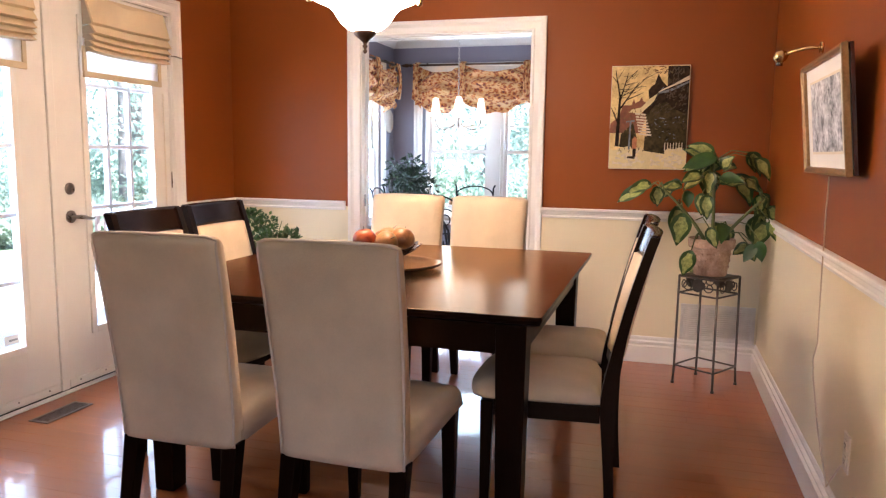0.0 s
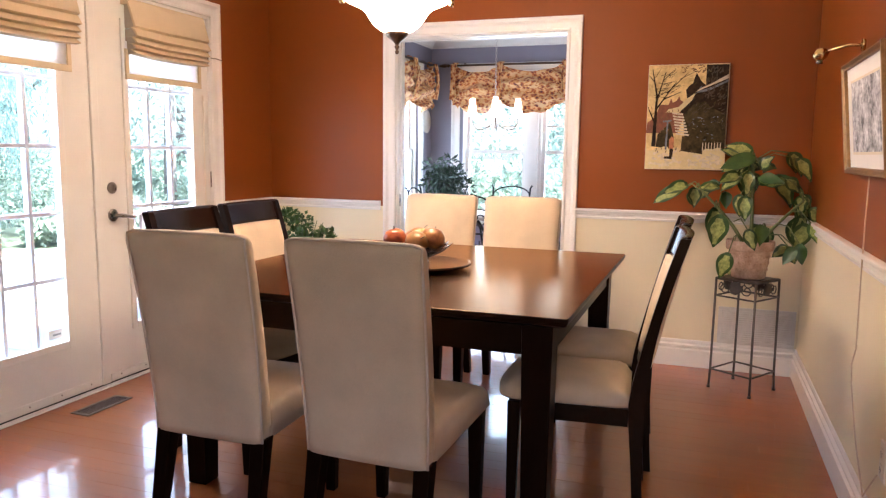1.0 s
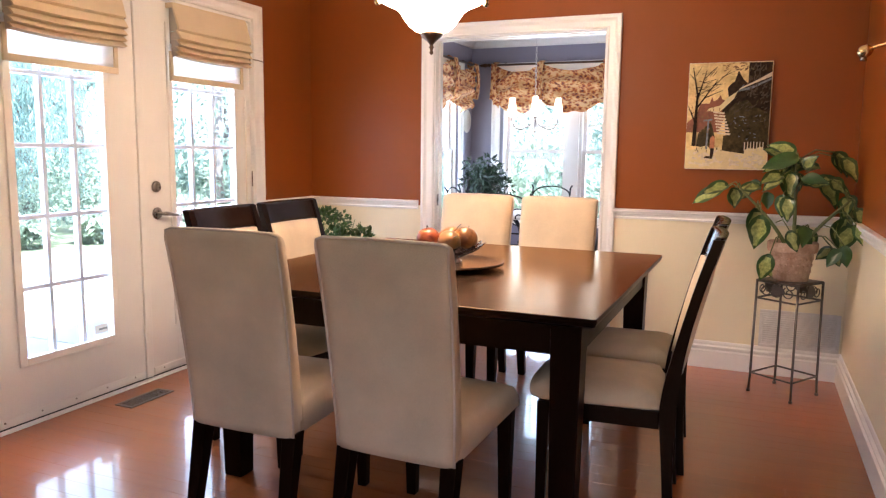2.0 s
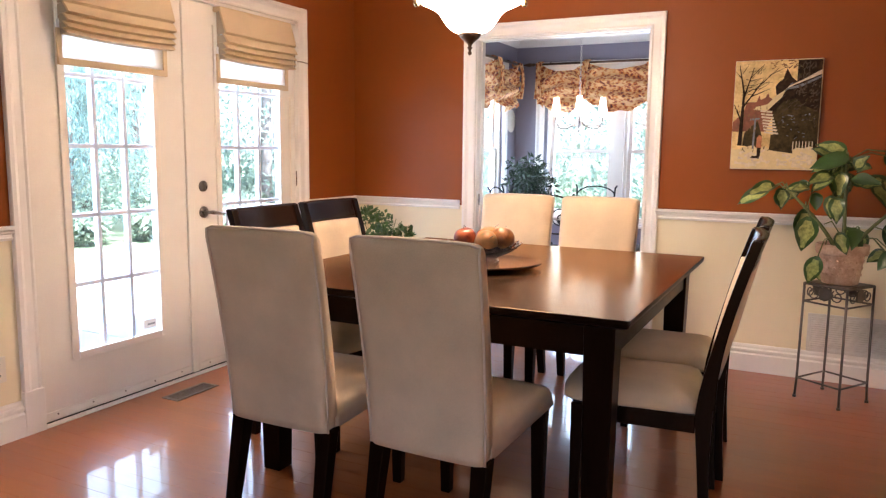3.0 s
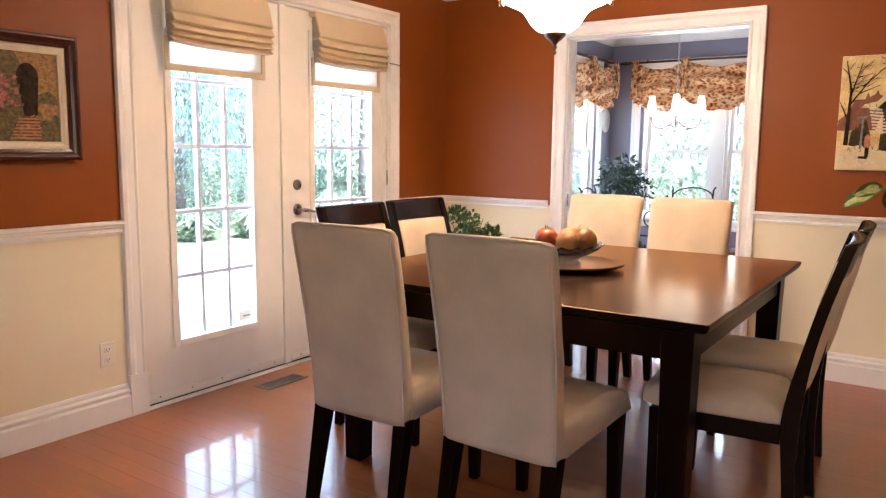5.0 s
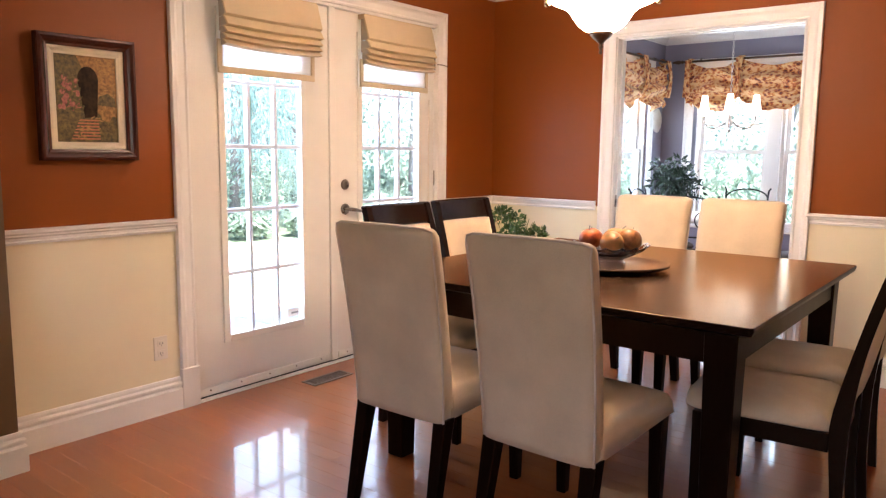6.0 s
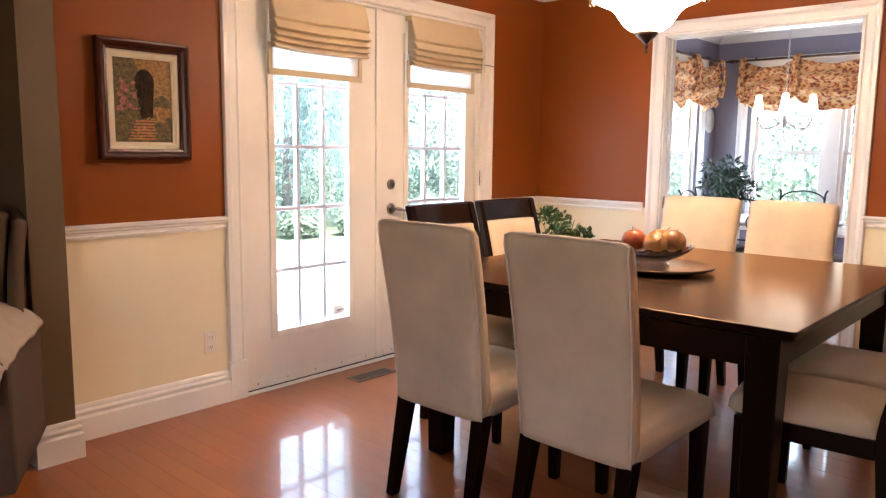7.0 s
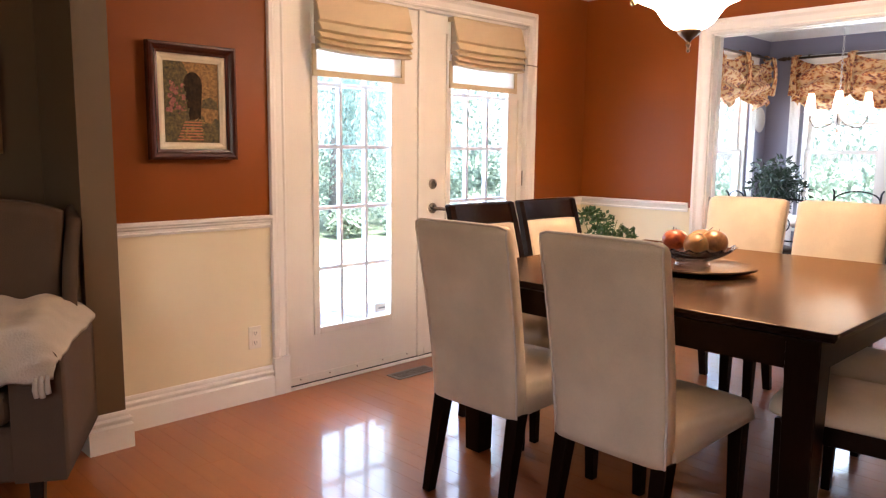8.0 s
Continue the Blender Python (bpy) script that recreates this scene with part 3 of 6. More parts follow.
tube(bm, [(WX + 0.026, 4.62, 1.83), (WX + 0.034, 4.66, 1.83), (WX + 0.034, 4.72, 1.825)], 0.004, 8)
part("latch_hook", bm, NICKEL, t, "small metal hook on the casing")


def roman_blind(y0, y1):
    """A raised roman blind: a flat panel, four stacked folds that bulge, and a sheer hem with a band."""
    zt, zf, zb = 2.045, 1.765, 1.635
    x = FX + 0.014
    t = thing("roman_blind", pose(x, (y0 + y1) / 2, zb), "cream roman blind drawn up in stacked folds on the door", "blind", "roman blinds on the french doors")
    w = (y1 - y0) / 2

    heights = (0.0, 0.52, 0.69, 0.81, 0.91, 1.0)

    def outer(v):
        # out from the door, going down from the head; each pleat laps over the next
        q = min(4.999, v * 5.0)
        k = int(q)
        f = q - k
        if k == 0:
            return 0.055 + 0.045 * f
        lap = f / 0.86 if f < 0.86 else (1 - f) / 0.14
        return 0.084 - 0.004 * k + 0.030 * lap ** 0.8

    def zz(v):
        q = min(4.999, v * 5.0)
        k = int(q)
        f = q - k
        return (zt - zb) - (zt - zf) * (heights[k] + f * (heights[k + 1] - heights[k]))

    def fn(u, v, side):
        y = -w + 2 * w * u
        o = outer(v)
        sag = 0.004 * math.sin(u * 9 + v * 3)
        tilt = 0.012 * v * math.sin(math.pi * u)
        if side:
            o = max(0.006, o - 0.012)
        return (o + sag, y, zz(v) - tilt)
    part("folded_cloth", grid_solid(bmesh.new(), fn, 24, 70, smooth=False), BLIND, t)
    for s in (-1, 1):
        # the folded side edges, scalloped
        bm = bmesh.new()
        for k in range(5):
            n = 8
            prev = None
            for j in range(n + 1):
                v = (k + 0.02 + 0.96 * j / n) / 5
                z = zz(v)
                a = bm.verts.new((0.008, s * (w - 0.022), z))
                b = bm.verts.new((outer(v) - 0.006, s * (w - 0.002), z))
                c = bm.verts.new((outer(v) - 0.006, s * (w - 0.006), z))
                d = bm.verts.new((0.008, s * (w - 0.027), z))
                if prev:
                    bm.faces.new((prev[0], prev[1], b, a))
                    bm.faces.new((prev[3], d, c, prev[2]))
                prev = (a, b, c, d)
        part("side_fold", bm, LINING, t)
    part("head_board", boxes((0.001, 0.056, -w + 0.004, w - 0.004, zt - zb - 0.02, zt - zb + 0.006)), BLIND, t)

    def hem(u, v, side):
        y = -w + 0.006 + (2 * w - 0.012) * u
        return (0.022 + 0.004 * math.sin(u * 11) * v - 0.003 * side, y, 0.03 + (0.17) * (1 - v))
    part("sheer_panel", grid_solid(bmesh.new(), hem, 16, 4), BLINDSHEER, t, "thin light-coloured cloth that daylight passes through")
    part("hem_band", boxes((0.016, 0.030, -w, w, 0.0, 0.032), bevel=0.003), BLIND, t, "cream weighted band along the hem")
    part("side_tape", boxes((0.017, 0.028, -w, -w + 0.022, 0.0325, 0.16)), BLIND, t)
    part("side_tape", boxes((0.017, 0.028, w - 0.022, w, 0.0325, 0.16)), BLIND, t)
    return t


roman_blind(2.925, 3.545)
roman_blind(3.906, 4.526)
bm = bmesh.new()
tube(bm, [(FX + 0.012, 4.575, 1.60), (FX + 0.012, 4.575, 0.80)], 0.004, 8)
single("blind_wand", bm, PLASTIC, "thin white blind wand hanging on the door", "blind wand")

# ---------------------------------------------------------------- breakfast room windows


def sash_window(name, m, w, h, lights, label):
    """A white double-hung window seen from inside: frame, two sashes, muntins, panes, stool. x across, y outwards."""
    t = thing(name, m, label, "window", kind="structure")
    d = 0.10
    part("window_frame", boxes((0, 0.028, 0.0, d, 0, h)), WHITE, t)
    part("window_frame", boxes((w - 0.028, w, 0.0, d, 0, h)), WHITE, t)
    part("window_frame", boxes((0.028, w - 0.028, 0.0, d, h - 0.028, h)), WHITE, t)
    part("window_sill", boxes((-0.05, w + 0.05, -0.05, 0.0, -0.03, 0.0), bevel=0.004), WHITE, t)
    part("window_frame", boxes((0.028, w - 0.028, 0.0, d, 0, 0.028)), WHITE, t)
    mid = h * 0.475
    for nm, z0, z1, y in (("lower_sash", 0.028, mid + 0.018, 0.03), ("upper_sash", mid - 0.018, h - 0.028, 0.062)):
        x0, x1 = 0.028, w - 0.028
        s = part(nm, boxes((x0, x0 + 0.04, y, y + 0.03, z0, z1), (x1 - 0.04, x1, y, y + 0.03, z0, z1), (x0 + 0.04, x1 - 0.04, y, y + 0.03, z0, z0 + 0.036), (x0 + 0.04, x1 - 0.04, y, y + 0.03, z1 - 0.036, z1)), WHITE, t)
        p = part("pane", boxes((x0 + 0.04, x1 - 0.04, y + 0.013, y + 0.017, z0 + 0.036, z1 - 0.036)), GLASS, s)
        p.visible_shadow = False
        if nm == "upper_sash" and lights:
            bm = bmesh.new()
            for k in range(1, lights):
                x = x0 + 0.04 + (x1 - x0 - 0.08) * k / lights
                box(bm, x - 0.008, x + 0.008, y + 0.006, y + 0.024, z0 + 0.036, z1 - 0.036)
            for k in (1, 2):
                z = z0 + 0.036 + (z1 - z0 - 0.072) * k / 3
                box(bm, x0 + 0.04, x1 - 0.04, y + 0.008, y + 0.022, z - 0.008, z + 0.008)
            part("muntins", bm, WHITE, s)
    return t


for k, (a, b) in enumerate(FW):
    sash_window("window_%d" % (k + 1), pose(a, NY + 0.02, FZ0), b - a, FZ1 - FZ0, 2, "white double-hung window with divided upper sash")
single("window_post", boxes((FW[0][1], FW[1][0], NY - 0.012, NY + 0.14, FZ0, FZ1)), WHITE, "white painted post between two windows", "trim", kind="structure")
sash_window("window_3", pose(NX - 0.02, SW0, FZ0, 0, 0, 90), (SW1 - SW0) / 2 - 0.03, FZ1 - FZ0, 2, "tall white double-hung window")
sash_window("window_4", pose(NX - 0.02, (SW0 + SW1) / 2 + 0.03, FZ0, 0, 0, 90), (SW1 - SW0) / 2 - 0.03, FZ1 - FZ0, 2, "tall white double-hung window")
single("window_post", boxes((NX - 0.14, NX + 0.012, (SW0 + SW1) / 2 - 0.03, (SW0 + SW1) / 2 + 0.03, FZ0, FZ1)), WHITE, "white painted post between two windows", "trim", kind="structure")
casing("window_casing", "x", NY, FW[0][0] - 0.028, FW[1][1] + 0.028, FZ1, (0, -1, 0), "white painted moulded window casing", plinth=False)
casing("window_casing", "y", NX, SW0, SW1, FZ1, (1, 0, 0), "white painted moulded window casing", plinth=False)

# ---------------------------------------------------------------- dining table and chairs
TC = (-0.352, 3.624)                          # centre of the nearly square table
TZ, TH, TD = 0.781, 0.756, 0.783              # its height, half its width and half its depth


def dining_table():
    t = thing("dining_table", pose(TC[0], TC[1], 0), "large square espresso-stained dining table", "table")
    bm = boxes((-TH, TH, -TD, TD, TZ - 0.032, TZ))
    bmesh.ops.bevel(bm, geom=[e for e in bm.edges if abs(e.verts[0].co.z - e.verts[1].co.z) > 0.01], offset=0.012, segments=3, profile=0.5, affect="EDGES")
    bmesh.ops.bevel(bm, geom=[e for e in bm.edges if all(v.co.z > TZ - 0.001 for v in e.verts)], offset=0.002, segments=2, profile=0.5, affect="EDGES")
    bmesh.ops.bevel(bm, geom=[e for e in bm.edges if all(v.co.z < TZ - 0.031 for v in e.verts)], offset=0.020, segments=2, profile=0.5, affect="EDGES")
    bm.normal_update()
    for f in bm.faces:
        f.material_index = 1 if f.normal.z < 0.6 else 0
    part("tabletop", bm, [TABLETOP, ESPRESSO], t, "smooth espresso tabletop with eased edge")
    r, rd = TH - 0.06, TD - 0.06
    for s in (-1, 1):
        part("apron", boxes((-r + 0.09, r - 0.09, s * (rd - 0.02) - 0.012, s * (rd - 0.02) + 0.012, TZ - 0.14, TZ - 0.033)), ESPRESSO, t)
        part("apron", boxes((s * (r - 0.02) - 0.012, s * (r - 0.02) + 0.012, -rd + 0.09, rd - 0.09, TZ - 0.14, TZ - 0.033)), ESPRESSO, t)
        for q in (-1, 1):
            bm = bmesh.new()
            v = box(bm, s * r - 0.05 - s * 0.045, s * r + 0.05 - s * 0.045, q * rd - 0.05 - q * 0.045, q * rd + 0.05 - q * 0.045, 0, TZ - 0.033)
            cx, cy = s * r - s * 0.045, q * rd - q * 0.045
            for w in v[:4]:
                w.co.x, w.co.y = cx + (w.co.x - cx) * 0.8, cy + (w.co.y - cy) * 0.8
            bmesh.ops.bevel(bm, geom=list(bm.edges), offset=0.005, segments=2, profile=0.5, affect="EDGES")
            part("leg", bm, ESPRESSO, t)
    return t


dining_table()


def rounded_block(bm, x0, x1, y0, y1, z0, z1, r, lean=None, seg=3):
    v = box(bm, x0, x1, y0, y1, z0, z1)
    es = {e for w in v for e in w.link_edges}
    bmesh.ops.bevel(bm, geom=list(es), offset=r, segments=seg, profile=0.5, affect="EDGES", clamp_overlap=True)
    return bm


def taper_leg(top, foot, a, b, bevel=0.004):
    bm = bmesh.new()
    v = box(bm, -a, a, -a, a, 0, 1)
    for w in v:
        s = w.co.z
        k = a if s else b
        w.co = Vector((math.copysign(k, w.co.x), math.copysign(k, w.co.y), 0)) + Vector(foot).lerp(Vector(top), s)
    bmesh.ops.bevel(bm, geom=list(bm.edges), offset=bevel, segments=2, profile=0.5, affect="EDGES")
    return bm


def parsons_chair(m):
    """Upholstered chair; faces +y, the back at y = 0; origin on the floor below the middle of the back."""
    t = thing("upholstered_chair", m, "beige suede parsons chair with dark wooden legs", "chair", "chairs round the table")
    w, depth, top, low = 0.212, 0.545, 1.022, 0.364

    def back(u, v, side):
        z = low + (top - low) * v
        lean = -0.092 * v ** 1.5
        thick = 0.085 - 0.02 * v
        wid = 0.196 + 0.014 * v + 0.002 * math.sin(v * 3.1)
        x = -1 + 2 * u
        edge = 1 - abs(x) ** 14
        topr = 1 - max(0.0, (v - 0.965) / 0.035) ** 2 * 0.45
        bow = 0.010 * (1 - x * x)
        half = thick / 2 * (0.62 + 0.38 * edge) * topr
        y = lean + thick / 2 + (half if side else -half) - (0 if side else bow * 0.6) + (bow if side else 0)
        zz = z - 0.008 * abs(x) ** 24 * (v > 0.97) + 0.003 * (1 - x * x) * (v > 0.97)
        return (x * wid, y, zz)
    part("backrest", grid_solid(bmesh.new(), back, 20, 26), SUEDE, t)
    bm = bmesh.new()

    def seat(u, v, side):
        x = -1 + 2 * u
        y = 0.055 + (depth - 0.055) * v
        crown = 0.022 * (1 - x ** 4) * (1 - (2 * v - 1) ** 4)
        round_ = 0.012 * max(0, (v - 0.93) / 0.07) ** 2
        wid = w * (0.95 + 0.085 * v)
        if side:
            return (x * wid * 0.995, y - round_, low + 0.004 + 0.03 * v)
        return (x * wid - math.copysign(0.008, x) * (abs(x) > 0.97), y - round_ * 1.5, 0.462 + crown - 0.014 * (abs(x) ** 20) - round_)
    part("seat", grid_solid(bm, seat, 20, 20), SUEDE, t)
    # piping along the rear edges
    pts = []
    for v in [k / 20 for k in range(21)]:
        pts.append(Vector(back(0, v, 0)) + Vector((-0.001, -0.001, 0)))
    right = [Vector((-p.x, p.y, p.z)) for p in pts][::-1]
    topline = [Vector(back(u, 1, 0)) + Vector((0, -0.001, 0.001)) for u in [k / 16 for k in range(1, 16)]]
    part("piping", tube(bmesh.new(), pts + topline + right, 0.0042, 6), PIPING, t, "raised piping along the seams")
    for s in (-1, 1):
        part("leg", taper_leg((s * (w - 0.035), 0.045, low + 0.01), (s * (w - 0.03), -0.028, 0), 0.027, 0.019), ESPRESSO, t)
        part("leg", taper_leg((s * (w - 0.03), depth - 0.05, low + 0.04), (s * (w - 0.03), depth - 0.045, 0), 0.026, 0.018), ESPRESSO, t)
    return t


def wood_chair(m):
    """Dark wooden chair with a padded seat; faces +y, back at y = 0."""
    t = thing("wooden_chair", m, "espresso wooden chair with beige padded seat and back panel", "chair", "chairs round the table")
    w, top = 0.225, 1.005

    def stile_y(z):
        if z < 0.44:
            return -0.022 * (1 - z / 0.44) ** 1.5
        s = (z - 0.44) / (top - 0.44)
        return -0.128 * (0.25 * s + 0.75 * s ** 1.6)
    for s in (-1, 1):
        bm = bmesh.new()
        prev = None
        n = 18
        for k in range(n + 1):
            z = top * k / n
            y = stile_y(z)
            d = 0.0165 + 0.010 * math.exp(-((z - 0.45) / 0.16) ** 2)
            x0 = s * (w - 0.012 + 0.006 * math.sin(z * 3))
            c = [bm.verts.new((x0 + a * 0.0165, y + b * d, z)) for a, b in ((-1, -1), (1, -1), (1, 1), (-1, 1))]
            if prev:
                for i in range(4):
                    bm.faces.new((prev[i], prev[(i + 1) % 4], c[(i + 1) % 4], c[i]))
            else:
                bm.faces.new(c[::-1])
            prev = c
        bm.faces.new(prev)
        part("rear_leg", bm, ESPRESSO, t)
        part("front_leg", taper_leg((s * (w - 0.012), 0.41, 0.42), (s * (w - 0.012), 0.415, 0), 0.022, 0.016), ESPRESSO, t)
        part("side_rail", boxes((s * (w - 0.012) - 0.011, s * (w - 0.012) + 0.011, 0.025, 0.388, 0.365, 0.425), bevel=0.003), ESPRESSO, t)

    def curve_panel(z0, z1, half, thick, dish, bulge=0.0):
        def fn(u, v, side):
            x = -1 + 2 * u
            z = z0 + (z1 - z0) * v
            y = stile_y(z) - dish * (1 - x * x) + (thick if side else 0) * 1.0
            if bulge:
                y += (bulge if side else -bulge) * (1 - x ** 4) * (1 - (2 * v - 1) ** 4)
            return (x * half, y - thick / 2, z)
        return grid_solid(bmesh.new(), fn, 16, 8)
    part("top_rail", curve_panel(0.905, top + 0.004, w - 0.0, 0.026, 0.022), RAILWOOD, t, "broad curved dark top rail")
    part("back_panel", curve_panel(0.53, 0.902, w - 0.03, 0.030, 0.020, 0.008), SUEDE, t, "beige padded back panel")
    part("lower_rail", curve_panel(0.49, 0.527, w - 0.027, 0.022, 0.012), ESPRESSO, t)
    part("front_rail", boxes((-w + 0.033, w - 0.033, 0.40, 0.422, 0.365, 0.425), bevel=0.003), ESPRESSO, t)
    part("back_rail", boxes((-w + 0.033, w - 0.033, -0.01, 0.012, 0.365, 0.425), bevel=0.003), ESPRESSO, t)

    def seat(u, v, side):
        x = -1 + 2 * u
        y = 0.022 + 0.44 * v
        bow = 0.03 * (1 - x * x) * v
        corner = 1 - (0.16 if v > 0.5 else 0.05) * max(0, (abs(v - 0.5) - 0.36) / 0.14) ** 2
        wid = (w + 0.005) * (0.95 + 0.07 * v) * corner
        e = max(abs(x), abs(2 * v - 1))
        crown = 0.064 * (1 - e ** 3.2) ** 0.55 if e < 1 else 0
        if side:
            return (x * wid * 0.985, y + bow, 0.426)
        return (x * wid, y + bow, 0.436 + crown)
    part("seat", grid_solid(bmesh.new(), seat, 20, 20), SUEDE, t)
    return t


first = parsons_chair(pose(-0.682, 2.556, 0, 0, 0, 0.5))
copy_thing(first, pose(-0.134, 2.568, 0, 0, 0, -1.5))
copy_thing(first, pose(-0.675, 4.655, 0, 0, 0, 180))
copy_thing(first, pose(-0.195, 4.655, 0, 0, 0, 180))
wc = wood_chair(pose(-1.300, 3.39, 0, 0, 0, -90))
copy_thing(wc, pose(-1.300, 3.90, 0, 0, 0, -92))
copy_thing(wc, pose(0.572, 3.36, 0, 0, 0, 94.5))
copy_thing(wc, pose(0.560, 3.88, 0, 0, 0, 94))

# ---------------------------------------------------------------- hanging lamp over the table
LX, LY = -0.480, 3.60
lamp = thing("pendant_lamp", pose(LX, LY, -0.006), "lit alabaster glass bowl pendant with brass arms and bronze finial", "lamp")
bm = bmesh.new()
prof = [(0.0, 1.765), (0.045, 1.766), (0.070, 1.775), (0.096, 1.795), (0.114, 1.820), (0.130, 1.845), (0.153, 1.866), (0.186, 1.880), (0.211, 1.891), (0.218, 1.904), (0.213, 1.918), (0.195, 1.926), (0.172, 1.93)]
inner = [(r - 0.008, z + 0.004) for r, z in prof[:0:-1] if r > 0.06] + [(0.0, 1.776)]
lathe(bm, prof + inner, seg=48)
part("glass_bowl", bm, BOWLGLOW, lamp, "glowing white alabaster glass bowl")
bm = bmesh.new()
lathe(bm, [(0.0, 1.676), (0.006, 1.680), (0.009, 1.688), (0.005, 1.694), (0.007, 1.702), (0.012, 1.708), (0.006, 1.714), (0.010, 1.722), (0.022, 1.734), (0.038, 1.746), (0.046, 1.756), (0.048, 1.765), (0.042, 1.770), (0, 1.770)], seg=24)
part("finial", bm, BRONZE, lamp, "turned dark bronze finial")
for k in range(4):
    a = radians(26 + 90 * k)
    c, s = math.cos(a), math.sin(a)
    pts = [(0.224 * c, 0.224 * s, 1.90), (0.241 * c, 0.241 * s, 1.925), (0.226 * c, 0.226 * s, 1.97), (0.20 * c, 0.20 * s, 2.01), (0.13 * c, 0.13 * s, 2.06), (0.05 * c, 0.05 * s, 2.14), (0.016 * c, 0.016 * s, 2.20)]
    part("arm", tube(bmesh.new(), pts, [0.010, 0.012, 0.011, 0.009, 0.008, 0.007, 0.007], 10), BRASS, lamp)
    bm = bmesh.new()
    lathe(bm, [(0, -0.022), (0.01, -0.018), (0.014, -0.006), (0.009, 0.006), (0.004, 0.014), (0, 0.016)], (0.226 * c, 0.226 * s, 1.895), 12)
    part("arm_knob", bm, BRASS, lamp)
bm = bmesh.new()
tube(bm, [(0, 0, 2.17), (0, 0, 2.42)], 0.010, 12)
part("stem", bm, BRASS, lamp)
bm = bmesh.new()
lathe(bm, [(0, 2.385), (0.03, 2.39), (0.055, 2.41), (0.062, 2.432), (0.062, 2.4395), (0, 2.4395)], seg=24)
part("canopy", bm, BRASS, lamp)

# ---------------------------------------------------------------- turntable, bowl and fruit
PC = (-0.365, 3.58)
bm = bmesh.new()
lathe(bm, [(0, 0.0), (0.10, 0.0), (0.11, 0.006), (0.20, 0.012), (0.222, 0.020), (0.224, 0.026), (0.218, 0.029), (0.19, 0.024), (0, 0.023)], seg=64)
single("turntable", bm, TABLETOP, "low round espresso wooden turntable on the dining table", "turntable", m=pose(PC[0], PC[1], TZ))
bm = bmesh.new()
seg = 48
prof = [(0.055, 0.0), (0.075, 0.004), (0.070, 0.012), (0.060, 0.020), (0.085, 0.032), (0.120, 0.048), (0.150, 0.066), (0.163, 0.078), (0.158, 0.080), (0.14, 0.067), (0.11, 0.053), (0.07, 0.038), (0.0, 0.030)]
lathe(bm, prof, seg=seg)
for v in bm.verts:
    r = math.hypot(v.co.x, v.co.y)
    a = math.atan2(v.co.y, v.co.x)
    if r > 0.08:
        k = 1 + 0.06 * math.cos(a * 16) * (r - 0.08) / 0.08
        v.co.x, v.co.y = v.co.x * k, v.co.y * k
        v.co.z += 0.008 * math.cos(a * 16) * (r - 0.08) / 0.08
BOWL = (-0.385, 3.55, TZ + 0.0235)
single("crystal_bowl", bm, CRYSTAL, "cut crystal footed bowl holding fruit", "bowl", m=pose(*BOWL))


def fruit(name, x, y, z, r, material, label, pear=0.0, tilt=(0, 0, 0)):
    bm = bmesh.new()
    prof = []
    n = 14
    for k in range(n + 1):
        a = math.pi * k / n
        rr = r * math.sin(a) * (1 + 0.06 * math.cos(a))
        zz = -r * 0.92 * math.cos(a)
        if pear:
            rr *= 1 - pear * max(0, math.cos(math.pi - a)) ** 1.2 * 0.45
            zz *= 1 + pear * 0.35 * (zz > 0)
        else:
            zz -= 0.35 * r * (math.exp(-(rr / (0.28 * r)) ** 2)) * (1 if zz > 0 else -0.4)
        prof.append((max(0, rr if 0 < k < n else 0), zz))
    lathe(bm, prof, seg=20)
    t = thing(name, pose(x, y, z, *tilt), label, "fruit", "fruit in the crystal bowl")
    part("flesh", bm, material, t)
    part("stalk", tube(bmesh.new(), [(0, 0, r * (0.45 if not pear else 1.1)), (0.003, 0, r * 0.85 if not pear else r * 1.4), (0.007, 0.002, r * 1.08 if not pear else r * 1.7)], [0.002, 0.0016, 0.002], 6), BARK, t)
    return t


bx_, by_, bz_ = BOWL
fruit("apple", bx_ - 0.055, by_ - 0.055, bz_ + 0.106, 0.050, APPLE, "shiny red and orange apple in a crystal bowl", tilt=(8, -10, 0))
fruit("apple", bx_ - 0.085, by_ + 0.025, bz_ + 0.100, 0.043, APPLE, "shiny red and orange apple in a crystal bowl", tilt=(-10, -14, 40))
fruit("pear", bx_ + 0.045, by_ - 0.060, bz_ + 0.096, 0.050, PEAR, "russet yellow pear in a crystal bowl", 0.5, (65, 20, 30))
fruit("apple", bx_ + 0.09, by_ + 0.005, bz_ + 0.108, 0.052, RUSSET, "russet brown apple in a crystal bowl", tilt=(10, 24, 100))
fruit("pear", bx_ + 0.005, by_ + 0.055, bz_ + 0.100, 0.050, PEAR, "russet yellow pear in a crystal bowl", 0.5, (-50, 10, 0))
fruit("pear", bx_ + 0.02, by_ - 0.005, bz_ + 0.072, 0.038, PEAR, "russet yellow pear in a crystal bowl", 0.4, (80, 0, 60))
fruit("apple", bx_ - 0.03, by_ + 0.085, bz_ + 0.100, 0.036, APPLE, "small red apple in a crystal bowl", tilt=(-14, 0, 10))

# ---------------------------------------------------------------- pictures
SKY = mat("painted_ochre_sky", (0.62, 0.40, 0.12), 0.6, 0.35, 9, 0.3, 90, second=(0.74, 0.56, 0.25))
SNOW = mat("painted_snow", (0.66, 0.54, 0.28), 0.6, 0.15, 14, 0.4, 90)
INK = mat("painted_dark", (0.012, 0.007, 0.0045), 0.6, 0.6, 30, 0.3, 80, second=(0.030, 0.016, 0.008), spec=0.12)
